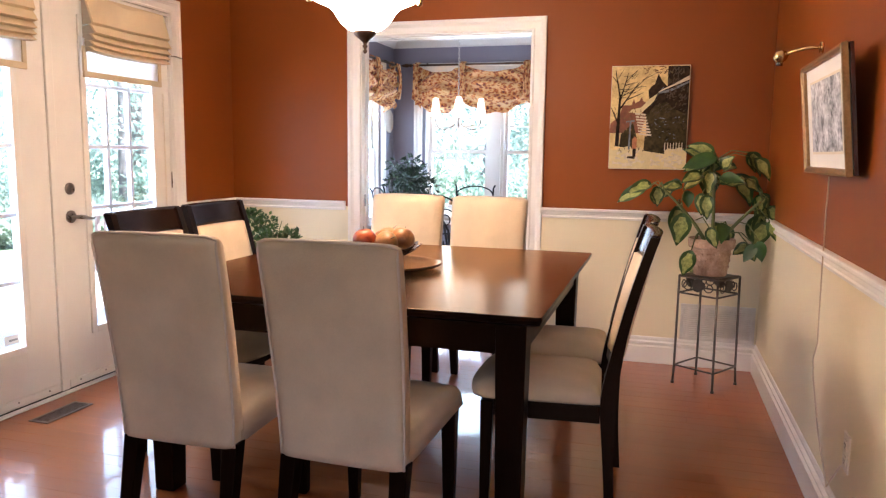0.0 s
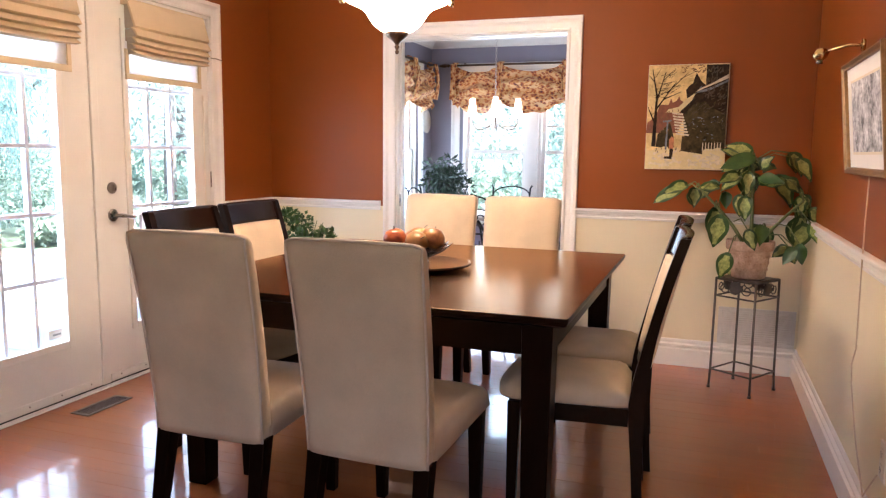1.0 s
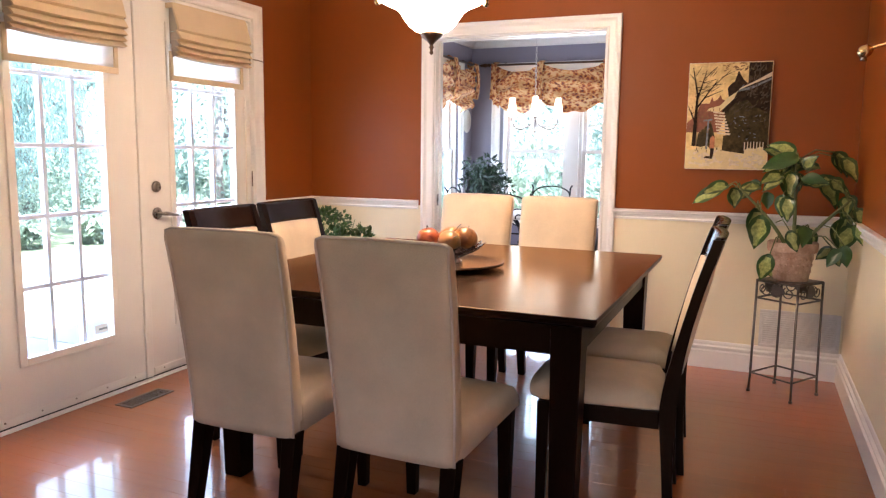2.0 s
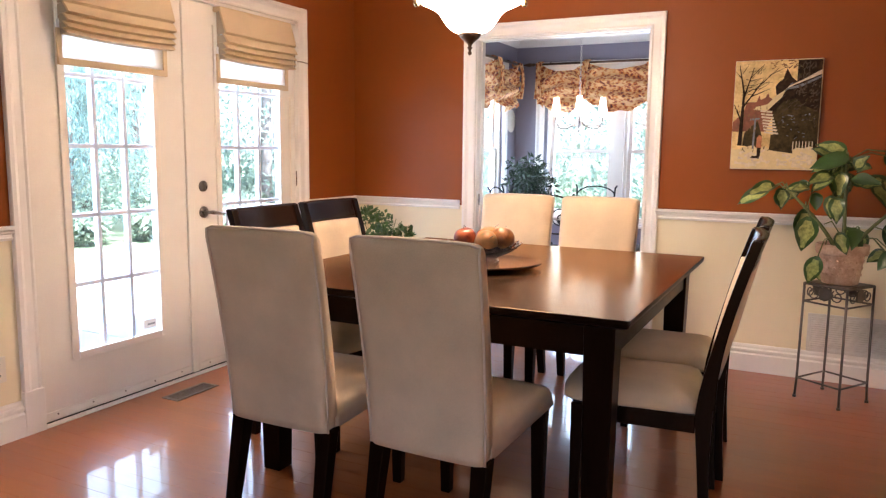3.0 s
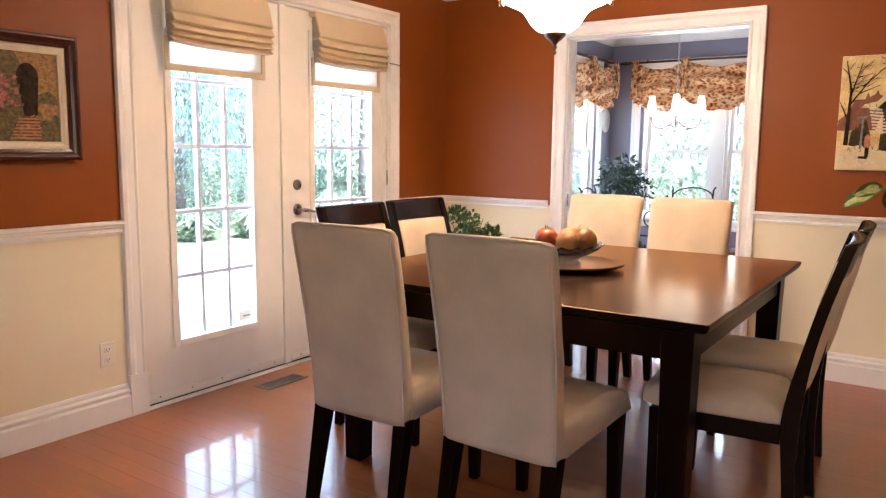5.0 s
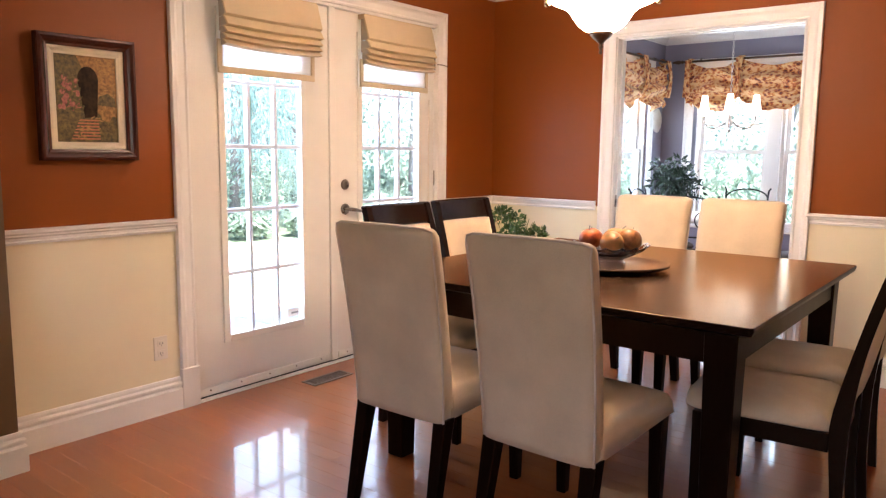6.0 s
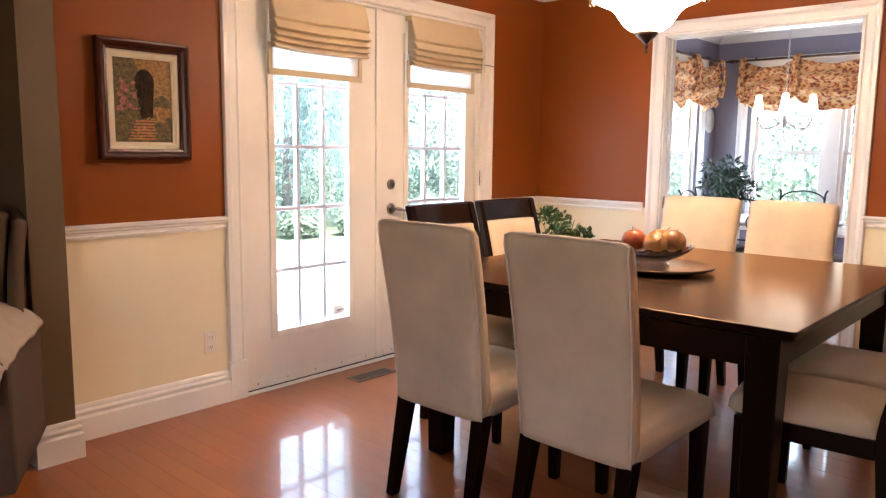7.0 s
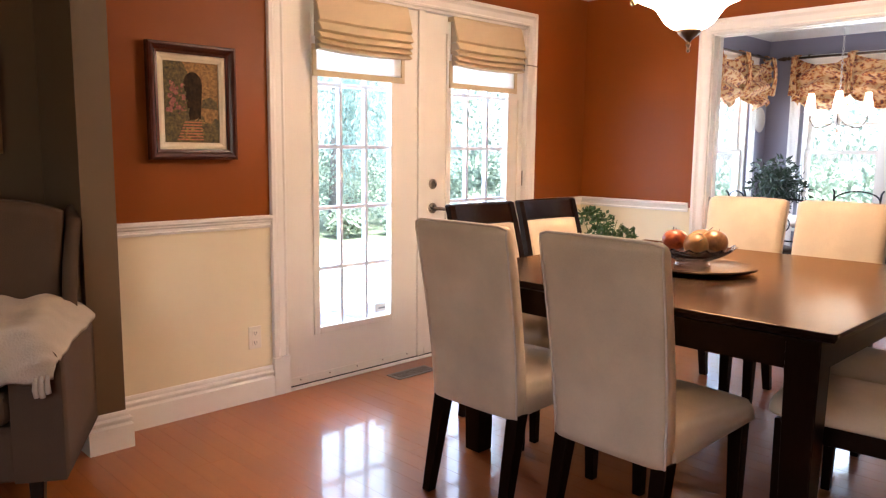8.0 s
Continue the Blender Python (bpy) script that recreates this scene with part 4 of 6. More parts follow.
INK2 = mat("painted_dark_green", (0.022, 0.02, 0.008), 0.6, 0.6, 34, 0.3, 80, second=(0.060, 0.040, 0.016), spec=0.12)
BRICK_ = mat("painted_brick_red", (0.22, 0.07, 0.03), 0.6, 0.4, 30, 0.4, 80)
PALE = mat("painted_pale_steps", (0.62, 0.52, 0.36), 0.6, 0.2, 40, 0.4, 80)
BLUEG = mat("painted_blue_grey", (0.16, 0.18, 0.20), 0.6, 0.3, 40, 0.4, 80)
ORANGE = mat("painted_orange", (0.45, 0.16, 0.06), 0.6, 0.3, 40, 0.4, 80)
BLOSSOM = mat("painted_blossom", (0.24, 0.02, 0.02), 0.6, 0.6, 60, 0.6, 90, second=(0.34, 0.12, 0.08))
STONEY = mat("painted_ochre_stone", (0.22, 0.10, 0.02), 0.6, 0.6, 70, 0.6, 90, second=(0.30, 0.16, 0.04))
MOSS = mat("painted_foliage", (0.025, 0.026, 0.006), 0.6, 0.7, 60, 0.6, 90, second=(0.12, 0.085, 0.02))
GREYPRINT = mat("grey_winter_print", (0.08, 0.08, 0.078), 0.7, 0.7, 15, 0.1, 60, second=(0.52, 0.51, 0.50), stretch=(1, 0.8, 1.1))
GREYDARK = mat("grey_print_trunk", (0.07, 0.07, 0.07), 0.7, 0.4, 60, 0)


def daub(parent, name, material, pts, w, h, layer):
    """A flat painted shape; pts run from (0, 0) lower left to (1, 1) upper right; the picture faces -y."""
    bm = bmesh.new()
    y = -0.0006 * layer
    bm.faces.new([bm.verts.new(((u - 0.5) * w, y, (v - 0.5) * h)) for u, v in pts])
    return part(name, bm, material, parent)


def strip(a, b, ra, rb):
    a, b = Vector((*a, 0)), Vector((*b, 0))
    n = Vector((-(b - a).y, (b - a).x, 0)).normalized()
    return [tuple((a + n * ra)[:2]), tuple((a - n * ra)[:2]), tuple((b - n * rb)[:2]), tuple((b + n * rb)[:2])]


def strokes(parent, name, material, n, area, size, slope, w, h, layer, rng):
    """Many short brush marks in one area of a picture, as one mesh; area is (u0, u1, v0, v1)."""
    bm = bmesh.new()
    for k in range(n):
        u, v = rng.uniform(area[0], area[1]), rng.uniform(area[2], area[3])
        a, ln = slope + rng.uniform(-0.6, 0.6), size * rng.uniform(0.5, 1.4)
        e = (min(0.995, max(0.005, u + ln * math.cos(a))), min(0.995, max(0.005, v + ln * 0.75 * math.sin(a))))
        y = -0.0006 * (layer + 0.012 * k)
        q = strip((u, v), e, size * 0.16, size * 0.07)
        bm.faces.new([bm.verts.new(((p - 0.5) * w, y, (r - 0.5) * h)) for p, r in q])
    return tagged(part(name, bm, material, parent), kind="stuff")


def snow_painting():
    w, h = 0.446, 0.606
    t = thing("canvas_painting", pose(0.626, BY - 0.031, 1.488), "unframed canvas painting of a snowy street with stairs and a tree", "painting")
    part("canvas", boxes((-w / 2, w / 2, 0.0002, 0.030, -h / 2, h / 2), bevel=0.003), LINEN, t)
    r = random.Random(11)

    def jag(x0, x1, y, amp, n, close):
        top = [(x0 + (x1 - x0) * k / n, y + r.uniform(-amp, amp)) for k in range(n + 1)]
        return top + close
    daub(t, "painted_sky", SKY, [(0.005, 0.005), (0.995, 0.005), (0.995, 0.995), (0.005, 0.995)], w, h, 1)
    daub(t, "painted_house", BRICK_, [(0.0, 0.35), (0.4, 0.35), (0.52, 0.62), (0.42, 0.66), (0.40, 0.70), (0.37, 0.66), (0.32, 0.64), (0.30, 0.68), (0.27, 0.62), (0.16, 0.62), (0.12, 0.52), (0.005, 0.44)], w, h, 2)
    daub(t, "painted_house", INK, [(0.42, 0.55), (0.99, 0.30), (0.99, 0.99), (0.72, 0.99), (0.72, 0.80), (0.66, 0.84), (0.60, 0.92), (0.56, 0.82), (0.52, 0.80), (0.48, 0.76), (0.50, 0.66)], w, h, 3)
    daub(t, "painted_roof", BLUEG, [(0.58, 0.70), (0.62, 0.73), (0.75, 0.745), (0.99, 0.83), (0.99, 0.85), (0.80, 0.785), (0.70, 0.76), (0.64, 0.755)], w, h, 4)
    daub(t, "painted_bank", INK2, [(0.46, 0.52), (0.58, 0.62), (0.72, 0.65), (0.78, 0.60), (0.99, 0.52), (0.99, 0.18), (0.50, 0.18)], w, h, 4)
    for k in range(8):
        y0 = 0.335 + 0.028 * k
        daub(t, "painted_step", PALE, [(0.38 - 0.008 * k, y0), (0.54 - 0.012 * k, y0 - 0.012), (0.545 - 0.012 * k, y0 + 0.004), (0.38 - 0.008 * k, y0 + 0.017)], w, h, 6)
    daub(t, "painted_path", SNOW, [(0.24, 0.55), (0.40, 0.54), (0.56, 0.66), (0.60, 0.73), (0.50, 0.68), (0.40, 0.60), (0.26, 0.575)], w, h, 5)
    daub(t, "painted_ground", SNOW, [(0.005, 0.005), (0.995, 0.005)] + jag(0.995, 0.005, 0.20, 0.022, 22, []), w, h, 6)
    daub(t, "painted_hedge", INK2, [(0.13, 0.22), (0.30, 0.19), (0.36, 0.30), (0.30, 0.45), (0.15, 0.34)], w, h, 5)
    daub(t, "painted_hedge", INK2, [(0.45, 0.18), (0.72, 0.15), (0.72, 0.32), (0.46, 0.32)], w, h, 7)
    for k in range(7):
        x = 0.72 + 0.036 * k
        daub(t, "painted_paling", PALE, strip((x, 0.18), (x + 0.002, 0.26), 0.006, 0.005), w, h, 8)
    daub(t, "painted_post", BLUEG, strip((0.26, 0.19), (0.27, 0.46), 0.012, 0.010), w, h, 8)
    daub(t, "painted_sign", BLUEG, strip((0.21, 0.46), (0.32, 0.47), 0.008, 0.008), w, h, 8)
    daub(t, "painted_figure", ORANGE, [(0.30, 0.20), (0.36, 0.20), (0.36, 0.30), (0.33, 0.32), (0.30, 0.29)], w, h, 9)
    daub(t, "painted_figure", INK, [(0.31, 0.12), (0.35, 0.12), (0.355, 0.20), (0.31, 0.20)], w, h, 9)
    daub(t, "painted_shadow", INK, [(0.24, 0.105), (0.34, 0.10), (0.34, 0.125), (0.25, 0.125)], w, h, 9)
    tree = [((0.10, 0.22), (0.12, 0.72), 0.026, 0.012), ((0.12, 0.70), (0.05, 0.96), 0.012, 0.004), ((0.12, 0.66), (0.22, 0.93), 0.010, 0.004), ((0.12, 0.58), (0.36, 0.84), 0.010, 0.003),
            ((0.20, 0.67), (0.42, 0.74), 0.006, 0.002), ((0.24, 0.73), (0.50, 0.92), 0.006, 0.002), ((0.18, 0.84), (0.34, 0.96), 0.005, 0.002), ((0.08, 0.84), (0.01, 0.90), 0.005, 0.002),
            ((0.10, 0.45), (0.01, 0.60), 0.010, 0.004), ((0.30, 0.79), (0.45, 0.80), 0.004, 0.001), ((0.40, 0.86), (0.62, 0.94), 0.004, 0.001), ((0.09, 0.88), (0.16, 0.97), 0.004, 0.001)]
    for k in range(22):
        x, y = r.uniform(0.55, 0.97), r.uniform(0.34, 0.95)
        if y > 0.82 and x < 0.72:
            continue
        daub(t, "painted_touch", BLUEG if k % 7 == 0 else (INK2 if k % 3 else MOSS), strip((x, y), (x + r.uniform(0.01, 0.06), y + r.uniform(-0.02, 0.03)), r.uniform(0.004, 0.010), 0.003), w, h, 9 + 0.02 * k)
    GLOW = mat("painted_pale_sky", (0.72, 0.55, 0.24), 0.6, 0.2, 30, 0.3, 80)
    BARKY = mat("painted_dark_brown", (0.05, 0.028, 0.010), 0.6, 0.5, 30, 0.3, 80)
    UMBER = mat("painted_umber", (0.20, 0.10, 0.03), 0.6, 0.4, 30, 0.3, 80)
    strokes(t, "brushwork", GLOW, 40, (0.05, 0.6, 0.58, 0.92), 0.045, 0.1, w, h, 1.2, r)
    strokes(t, "brushwork", UMBER, 20, (0.4, 0.7, 0.90, 0.99), 0.04, 0.2, w, h, 1.7, r)
    strokes(t, "brushwork", BARKY, 60, (0.52, 0.97, 0.36, 0.72), 0.035, 0.7, w, h, 9.1, r)
    strokes(t, "brushwork", BARKY, 60, (0.70, 0.97, 0.66, 0.97), 0.05, 1.2, w, h, 9.1, r)
    strokes(t, "brushwork", BLUEG, 16, (0.55, 0.95, 0.28, 0.50), 0.025, 0.1, w, h, 9.7, r)
    strokes(t, "brushwork", UMBER, 34, (0.04, 0.40, 0.34, 0.60), 0.035, 1.3, w, h, 8.2, r)
    strokes(t, "brushwork", PALE, 40, (0.05, 0.90, 0.03, 0.16), 0.09, 0.05, w, h, 6.2, r)
    strokes(t, "brushwork", INK2, 26, (0.12, 0.70, 0.16, 0.24), 0.03, 1.5, w, h, 8.8, r)
    daub(t, "painted_snow_roof", PALE, [(0.60, 0.735), (0.70, 0.77), (0.99, 0.86), (0.99, 0.90), (0.80, 0.82), (0.64, 0.765)], w, h, 10.4)
    for k in range(26):
        x, y = r.uniform(0.08, 0.30), r.uniform(0.68, 0.90)
        tree.append(((x, y), (x + r.uniform(0.03, 0.16), y + r.uniform(-0.01, 0.09)), 0.003, 0.001))
    for a, b, ra, rb in tree:
        daub(t, "painted_branch", INK, strip(a, b, ra, rb), w, h, 10)
    return t


snow_painting()


def frame_rails(t, w, h, b, d, material, label, y0=0.0, name="frame_rail"):
    """Four mitred rails round an opening w x h, b broad and d deep, facing -y."""
    pr = [(0.0, 0.0), (0.0, d * 0.55), (b * 0.25, d * 0.62), (b * 0.45, d * 0.85), (b * 0.7, d), (b * 0.92, d * 0.95), (b, d * 0.8), (b, 0.0)]
    W2, H2 = w / 2, h / 2
    corners = [(-1, -1), (1, -1), (1, 1), (-1, 1)]
    for k in range(4):
        (ax, az), (bx, bz) = corners[k], corners[(k + 1) % 4]
        bm = bmesh.new()
        va = [bm.verts.new((ax * (W2 + o), y0 - q, az * (H2 + o))) for o, q in pr]
        vb = [bm.verts.new((bx * (W2 + o), y0 - q, bz * (H2 + o))) for o, q in pr]
        n = len(pr)
        for i in range(n):
            bm.faces.new((va[i], va[(i + 1) % n], vb[(i + 1) % n], vb[i]))
        bm.faces.new(va)
        bm.faces.new(vb)
        part(name, bm, material, t, label)


def garden_picture():
    t = thing("framed_painting", pose(WX + 0.014, 2.272, 1.466, 0, 0, 90), "garden stairs painting in dark wood frame with pale liner", "painting")
    w, h = 0.262, 0.358
    frame_rails(t, w + 0.062, h + 0.062, 0.046, 0.038, WALNUT, "dark red-brown moulded frame")
    frame_rails(t, w, h, 0.031, 0.014, LINEN, "pale linen liner", name="liner_rail")
    part("backing", boxes((-w / 2 - 0.03, w / 2 + 0.03, 0.0005, 0.008, -h / 2 - 0.03, h / 2 + 0.03)), WALNUT, t)
    daub(t, "painted_ground", MOSS, [(0, 0), (1, 0), (1, 1), (0, 1)], w, h, 1)
    daub(t, "painted_wall", STONEY, [(0.55, 0.35), (1, 0.3), (1, 1), (0.35, 1), (0.45, 0.85)], w, h, 2)
    arch = [(0.36 + 0.17 * (1 - math.cos(math.pi * k / 10)), 0.72 + 0.16 * math.sin(math.pi * k / 10)) for k in range(11)]
    daub(t, "painted_arch", INK, [(0.66, 0.30), (0.46, 0.28)] + arch, w, h, 3)
    r = random.Random(3)
    for k in range(26):
        cx, cy, s = r.uniform(0.06, 0.36), r.uniform(0.38, 0.74), r.uniform(0.018, 0.050)
        daub(t, "painted_blossom", BLOSSOM, [(cx + s * math.cos(a) * r.uniform(0.6, 1.2), cy + s * 0.8 * math.sin(a)) for a in [q * math.pi / 3 for q in range(6)]], w, h, 4 + 0.06 * k)
    for k in range(7):
        y0 = 0.03 + 0.036 * k
        daub(t, "painted_step", ORANGE, [(0.22 + 0.022 * k, y0), (0.70 - 0.004 * k, y0), (0.70 - 0.004 * k, y0 + 0.018), (0.24 + 0.022 * k, y0 + 0.018)], w, h, 4)
    GOLDEN = mat("painted_golden_stone", (0.36, 0.20, 0.05), 0.6, 0.3, 40, 0.3, 80)
    strokes(t, "brushwork", GOLDEN, 46, (0.66, 0.96, 0.50, 0.97), 0.06, 0.1, w, h, 2.2, r)
    strokes(t, "brushwork", MOSS, 50, (0.03, 0.45, 0.04, 0.95), 0.06, 1.0, w, h, 6.0, r)
    strokes(t, "brushwork", BLOSSOM, 36, (0.05, 0.40, 0.36, 0.72), 0.04, 0.6, w, h, 6.8, r)
    strokes(t, "brushwork", GOLDEN, 16, (0.24, 0.68, 0.03, 0.28), 0.06, 0.0, w, h, 5.0, r)
    daub(t, "painted_urn", STONEY, [(0.74, 0.26), (0.86, 0.24), (0.93, 0.34), (0.88, 0.44), (0.76, 0.43), (0.70, 0.34)], w, h, 6)
    daub(t, "painted_urn_plant", MOSS, [(0.66, 0.44), (0.98, 0.42), (0.96, 0.52), (0.84, 0.58), (0.70, 0.54)], w, h, 7)
    return t


garden_picture()


def winter_picture():
    t = thing("framed_print", pose(1.262, 3.56, 1.412, 6, 0, -90), "grey winter print with white mat in a gilt frame", "picture")
    w, h = 0.675, 0.362
    frame_rails(t, w, h, 0.022, 0.020, GOLD, "narrow gilt wood frame")
    part("mat", boxes((-w / 2, w / 2, 0.0, 0.004, -h / 2, h / 2)), MATBOARD, t, "white mat board")
    part("mat_bevel", boxes((-w * 0.385, w * 0.385, -0.002, -0.0005, -h * 0.37, h * 0.37)), LINEN, t)
    part("print", boxes((-w * 0.365, w * 0.365, -0.003, -0.0021, -h * 0.345, h * 0.345)), GREYPRINT, t, "grey winter woodland print")
    r = random.Random(8)
    for k in range(7):
        x = r.uniform(0.22, 0.78)
        daub(t, "printed_trunk", GREYDARK, strip((x, r.uniform(0.2, 0.35)), (x + r.uniform(-0.04, 0.04), r.uniform(0.55, 0.78)), 0.004, 0.0015), w, h, 6)
    part("backing", boxes((-w / 2 - 0.02, w / 2 + 0.02, 0.0045, 0.016, -h / 2 - 0.02, h / 2 + 0.02)), WALNUT, t)
    part("hanging_wire_spacer", boxes((-0.05, 0.05, 0.0165, 0.05, h / 2 - 0.03, h / 2 - 0.01)), WALNUT, t)
    return t


winter_picture()
pl = thing("picture_light", pose(RX, 3.92, 1.69), "small brass picture light with glass end on a swing arm", "lamp")
bm = bmesh.new()
tube(bm, [(-0.001, 0, 0), (-0.012, 0, 0)], 0.022, 16)
part("wall_plate", bm, BRASS, pl)
part("arm", tube(bmesh.new(), [(-0.010, 0, 0.0), (-0.05, 0.03, 0.004), (-0.10, 0.07, -0.004), (-0.135, 0.10, -0.016)], 0.006, 10), BRASS, pl)
bm = bmesh.new()
tube(bm, [(-0.118, 0.085, -0.012), (-0.128, 0.094, -0.015), (-0.140, 0.105, -0.02), (-0.152, 0.115, -0.024), (-0.160, 0.122, -0.027)], [0.012, 0.022, 0.026, 0.020, 0.006], 14)
part("lamp_head", bm, BRASS, pl, "fluted brass lamp head")
bm = bmesh.new()
tube(bm, [(-0.14, 0.105, -0.035), (-0.141, 0.106, -0.055)], [0.010, 0.013], 12)
part("switch_knob", bm, NICKEL, pl)
bm = bmesh.new()
tube(bm, [(RX - 0.006, 3.60, 1.20), (RX - 0.005, 3.61, 1.05), (RX - 0.005, 3.602, 0.85), (RX - 0.005, 3.59, 0.70), (RX - 0.006, 3.575, 0.60), (RX - 0.006, 3.63, 0.53), (RX - 0.006, 3.60, 0.46), (RX - 0.005, 3.45, 0.30), (RX - 0.02, 3.2, 0.22), (RX - 0.012, 3.08, 0.34)], 0.0028, 6)
single("lamp_cord", bm, CORD, "thin pale electric cord hanging down the wall", "cord")


def outlet(m, label):
    t = thing("wall_outlet", m, label, "outlet", "wall outlets")
    part("cover_plate", boxes((-0.035, 0.035, -0.006, -0.0005, -0.057, 0.057), bevel=0.002), PLASTIC, t)
    for s in (-1, 1):
        q = part("socket", boxes((-0.017, 0.017, -0.009, -0.0061, s * 0.024 - 0.014, s * 0.024 + 0.014), bevel=0.001), PLASTIC, t)
        part("socket_slots", boxes((-0.008, -0.0055, -0.0096, -0.0091, s * 0.024 - 0.006, s * 0.024 + 0.006), (0.0055, 0.008, -0.0096, -0.0091, s * 0.024 - 0.005, s * 0.024 + 0.005), (-0.002, 0.002, -0.0096, -0.0091, s * 0.024 - 0.012, s * 0.024 - 0.008)), SLOT, q)
    return t


outlet(pose(WX, 2.570, 0.322, 0, 0, 90), "ivory duplex wall outlet on the cream wainscot")
outlet(pose(RX, 3.06, 0.392, 0, 0, -90), "ivory duplex wall outlet with a cord beside it")

# wall return grille
g = thing("wall_vent", pose(0.866, BY, 0.162), "white louvred return air grille low on the wall", "vent")
gw, gh = 0.420, 0.220
part("vent_frame", boxes((0, gw, -0.012, -0.0235 + 0.022, 0, 0.018), (0, gw, -0.012, -0.0015, gh - 0.018, gh), (0, 0.018, -0.012, -0.0015, 0.018, gh - 0.018), (gw - 0.018, gw, -0.012, -0.0015, 0.018, gh - 0.018), bevel=0.002), VENTGREY, g)
part("vent_backing", boxes((0.018, gw - 0.018, -0.0025, -0.0012, 0.018, gh - 0.018)), GREYBAR, g)
sl = boxes((0.018, gw - 0.018, -0.010, -0.003, 0, 0.0075))
for v in sl.verts:
    v.co.z -= 0.004 * (v.co.y < -0.006)
slat = mesh_of("slat", sl, VENTGREY)
for k in range(15):
    piece("slat", slat, g, pose(0, 0, 0.022 + k * 0.0124))

# floor register
g = thing("floor_register", pose(-2.0, 3.455, 0.0), "brown metal floor register set by the doors", "vent")
part("register_frame", boxes((-0.055, 0.055, -0.145, -0.128, 0.0005, 0.006), (-0.055, 0.055, 0.128, 0.145, 0.0005, 0.006), (-0.055, -0.040, -0.128, 0.128, 0.0005, 0.006), (0.040, 0.055, -0.128, 0.128, 0.0005, 0.006), bevel=0.0015), VENTDARK, g)
part("register_well", boxes((-0.04, 0.04, -0.128, 0.128, 0.0003, 0.0012)), SLOT, g)
fin = mesh_of("fin", boxes((-0.039, 0.039, -0.0022, 0.0022, 0.0013, 0.005)), VENTDARK)
for k in range(22):
    piece("fin", fin, g, pose(0, -0.122 + k * 0.0116, 0))

# ---------------------------------------------------------------- plant stand and big plant
PSX, PSY = 0.998, 4.96


def plant_stand():
    t = thing("plant_stand", pose(PSX, PSY, 0, 0, 0, -33), "pewter iron plant stand with scrollwork frieze", "plant stand")
    a, h = 0.115, 0.615
    for sx in (-1, 1):
        for sy in (-1, 1):
            bm = bmesh.new()
            tube(bm, [(sx * a * 1.06, sy * a * 1.06, 0), (sx * a * 1.03, sy * a * 1.03, 0.10), (sx * a, sy * a, h)], 0.0065, 8)
            tube(bm, [(sx * a * 1.06, sy * a * 1.06, 0), (sx * a * 1.06, sy * a * 1.06, 0.012)], 0.010, 10)
            part("leg", bm, GREYIRON, t)
    for k in range(4):
        r = pose(0, 0, 0, 0, 0, 90 * k)
        for z, rad, nm in ((0.105, 0.005, "stretcher"), (0.517, 0.005, "frieze_bar"), (h - 0.004, 0.007, "top_bar")):
            e = a * (1.03 if z < 0.2 else 1.0)
            part(nm, tube(bmesh.new(), [r @ Vector((-e, -e, z)), r @ Vector((e, -e, z))], rad, 8), GREYIRON, t)
        for s in (-1, 1):
            pts = []
            for j in range(22):
                q = j / 21
                ang = 2.2 + q * 8.0
                rad = 0.034 * (1 - 0.75 * q)
                pts.append(r @ Vector((s * (0.065 + rad * math.cos(ang)), -a, 0.566 + rad * math.sin(ang))))
            part("scroll", tube(bmesh.new(), pts, 0.0032, 6), GREYIRON, t)
        bm = bmesh.new()
        n = 12
        for side in (0, 1):
            vs = [bm.verts.new(r @ Vector((0.036 * math.cos(2 * math.pi * i / n) * (1 + 0.25 * math.cos(6 * math.pi * i / n)), -a - 0.003 + 0.006 * side, 0.570 + 0.036 * math.sin(2 * math.pi * i / n)))) for i in range(n)]
            bm.faces.new(vs)
            if side:
                for i in range(n):
                    bm.faces.new((vs[i], old[i], old[(i + 1) % n], vs[(i + 1) % n]))
            old = vs
        part("leaf_ornament", bm, GREYIRON, t)
    part("top_tile", boxes((-a + 0.004, a - 0.004, -a + 0.004, a - 0.004, h - 0.008, h + 0.004), bevel=0.002), BRONZE, t, "dark top plate")
    return t


plant_stand()


def leaf_mesh(name, ln, wd, fold, droop, pale):
    """A broad leaf along +y with a folded midrib, a pointed tip and a pale centre."""
    bm = bmesh.new()
    n = 9
    cols = (-1.0, -0.62, 0.0, 0.62, 1.0)
    rows_ = []
    for k in range(n + 1):
        s = k / n
        half = wd * 1.30 * (s + 0.02) ** 0.66 * (1 - s) ** 1.08
        half = max(half, 0.0008)
        y = ln * (s - 0.10 * droop * s * s)
        z = -droop * ln * 0.45 * s * s
        inner = 0.56 + 0.16 * math.sin(11 * s + 9 * fold)
        rows_.append([bm.verts.new(((c if abs(c) > 0.9 else c / 0.62 * inner) * half, y, z + fold * abs(c) * half + 0.04 * wd * math.sin(9 * s + c) * abs(c))) for c in cols])
    for k in range(n):
        for j in range(4):
            f = bm.faces.new((rows_[k][j], rows_[k][j + 1], rows_[k + 1][j + 1], rows_[k + 1][j]))
            f.smooth = True
            f.material_index = 1 if (pale and j in (1, 2) and 0 < k < n - 1) else 0
    return mesh_of(name, bm, [LEAFG, LEAFP])


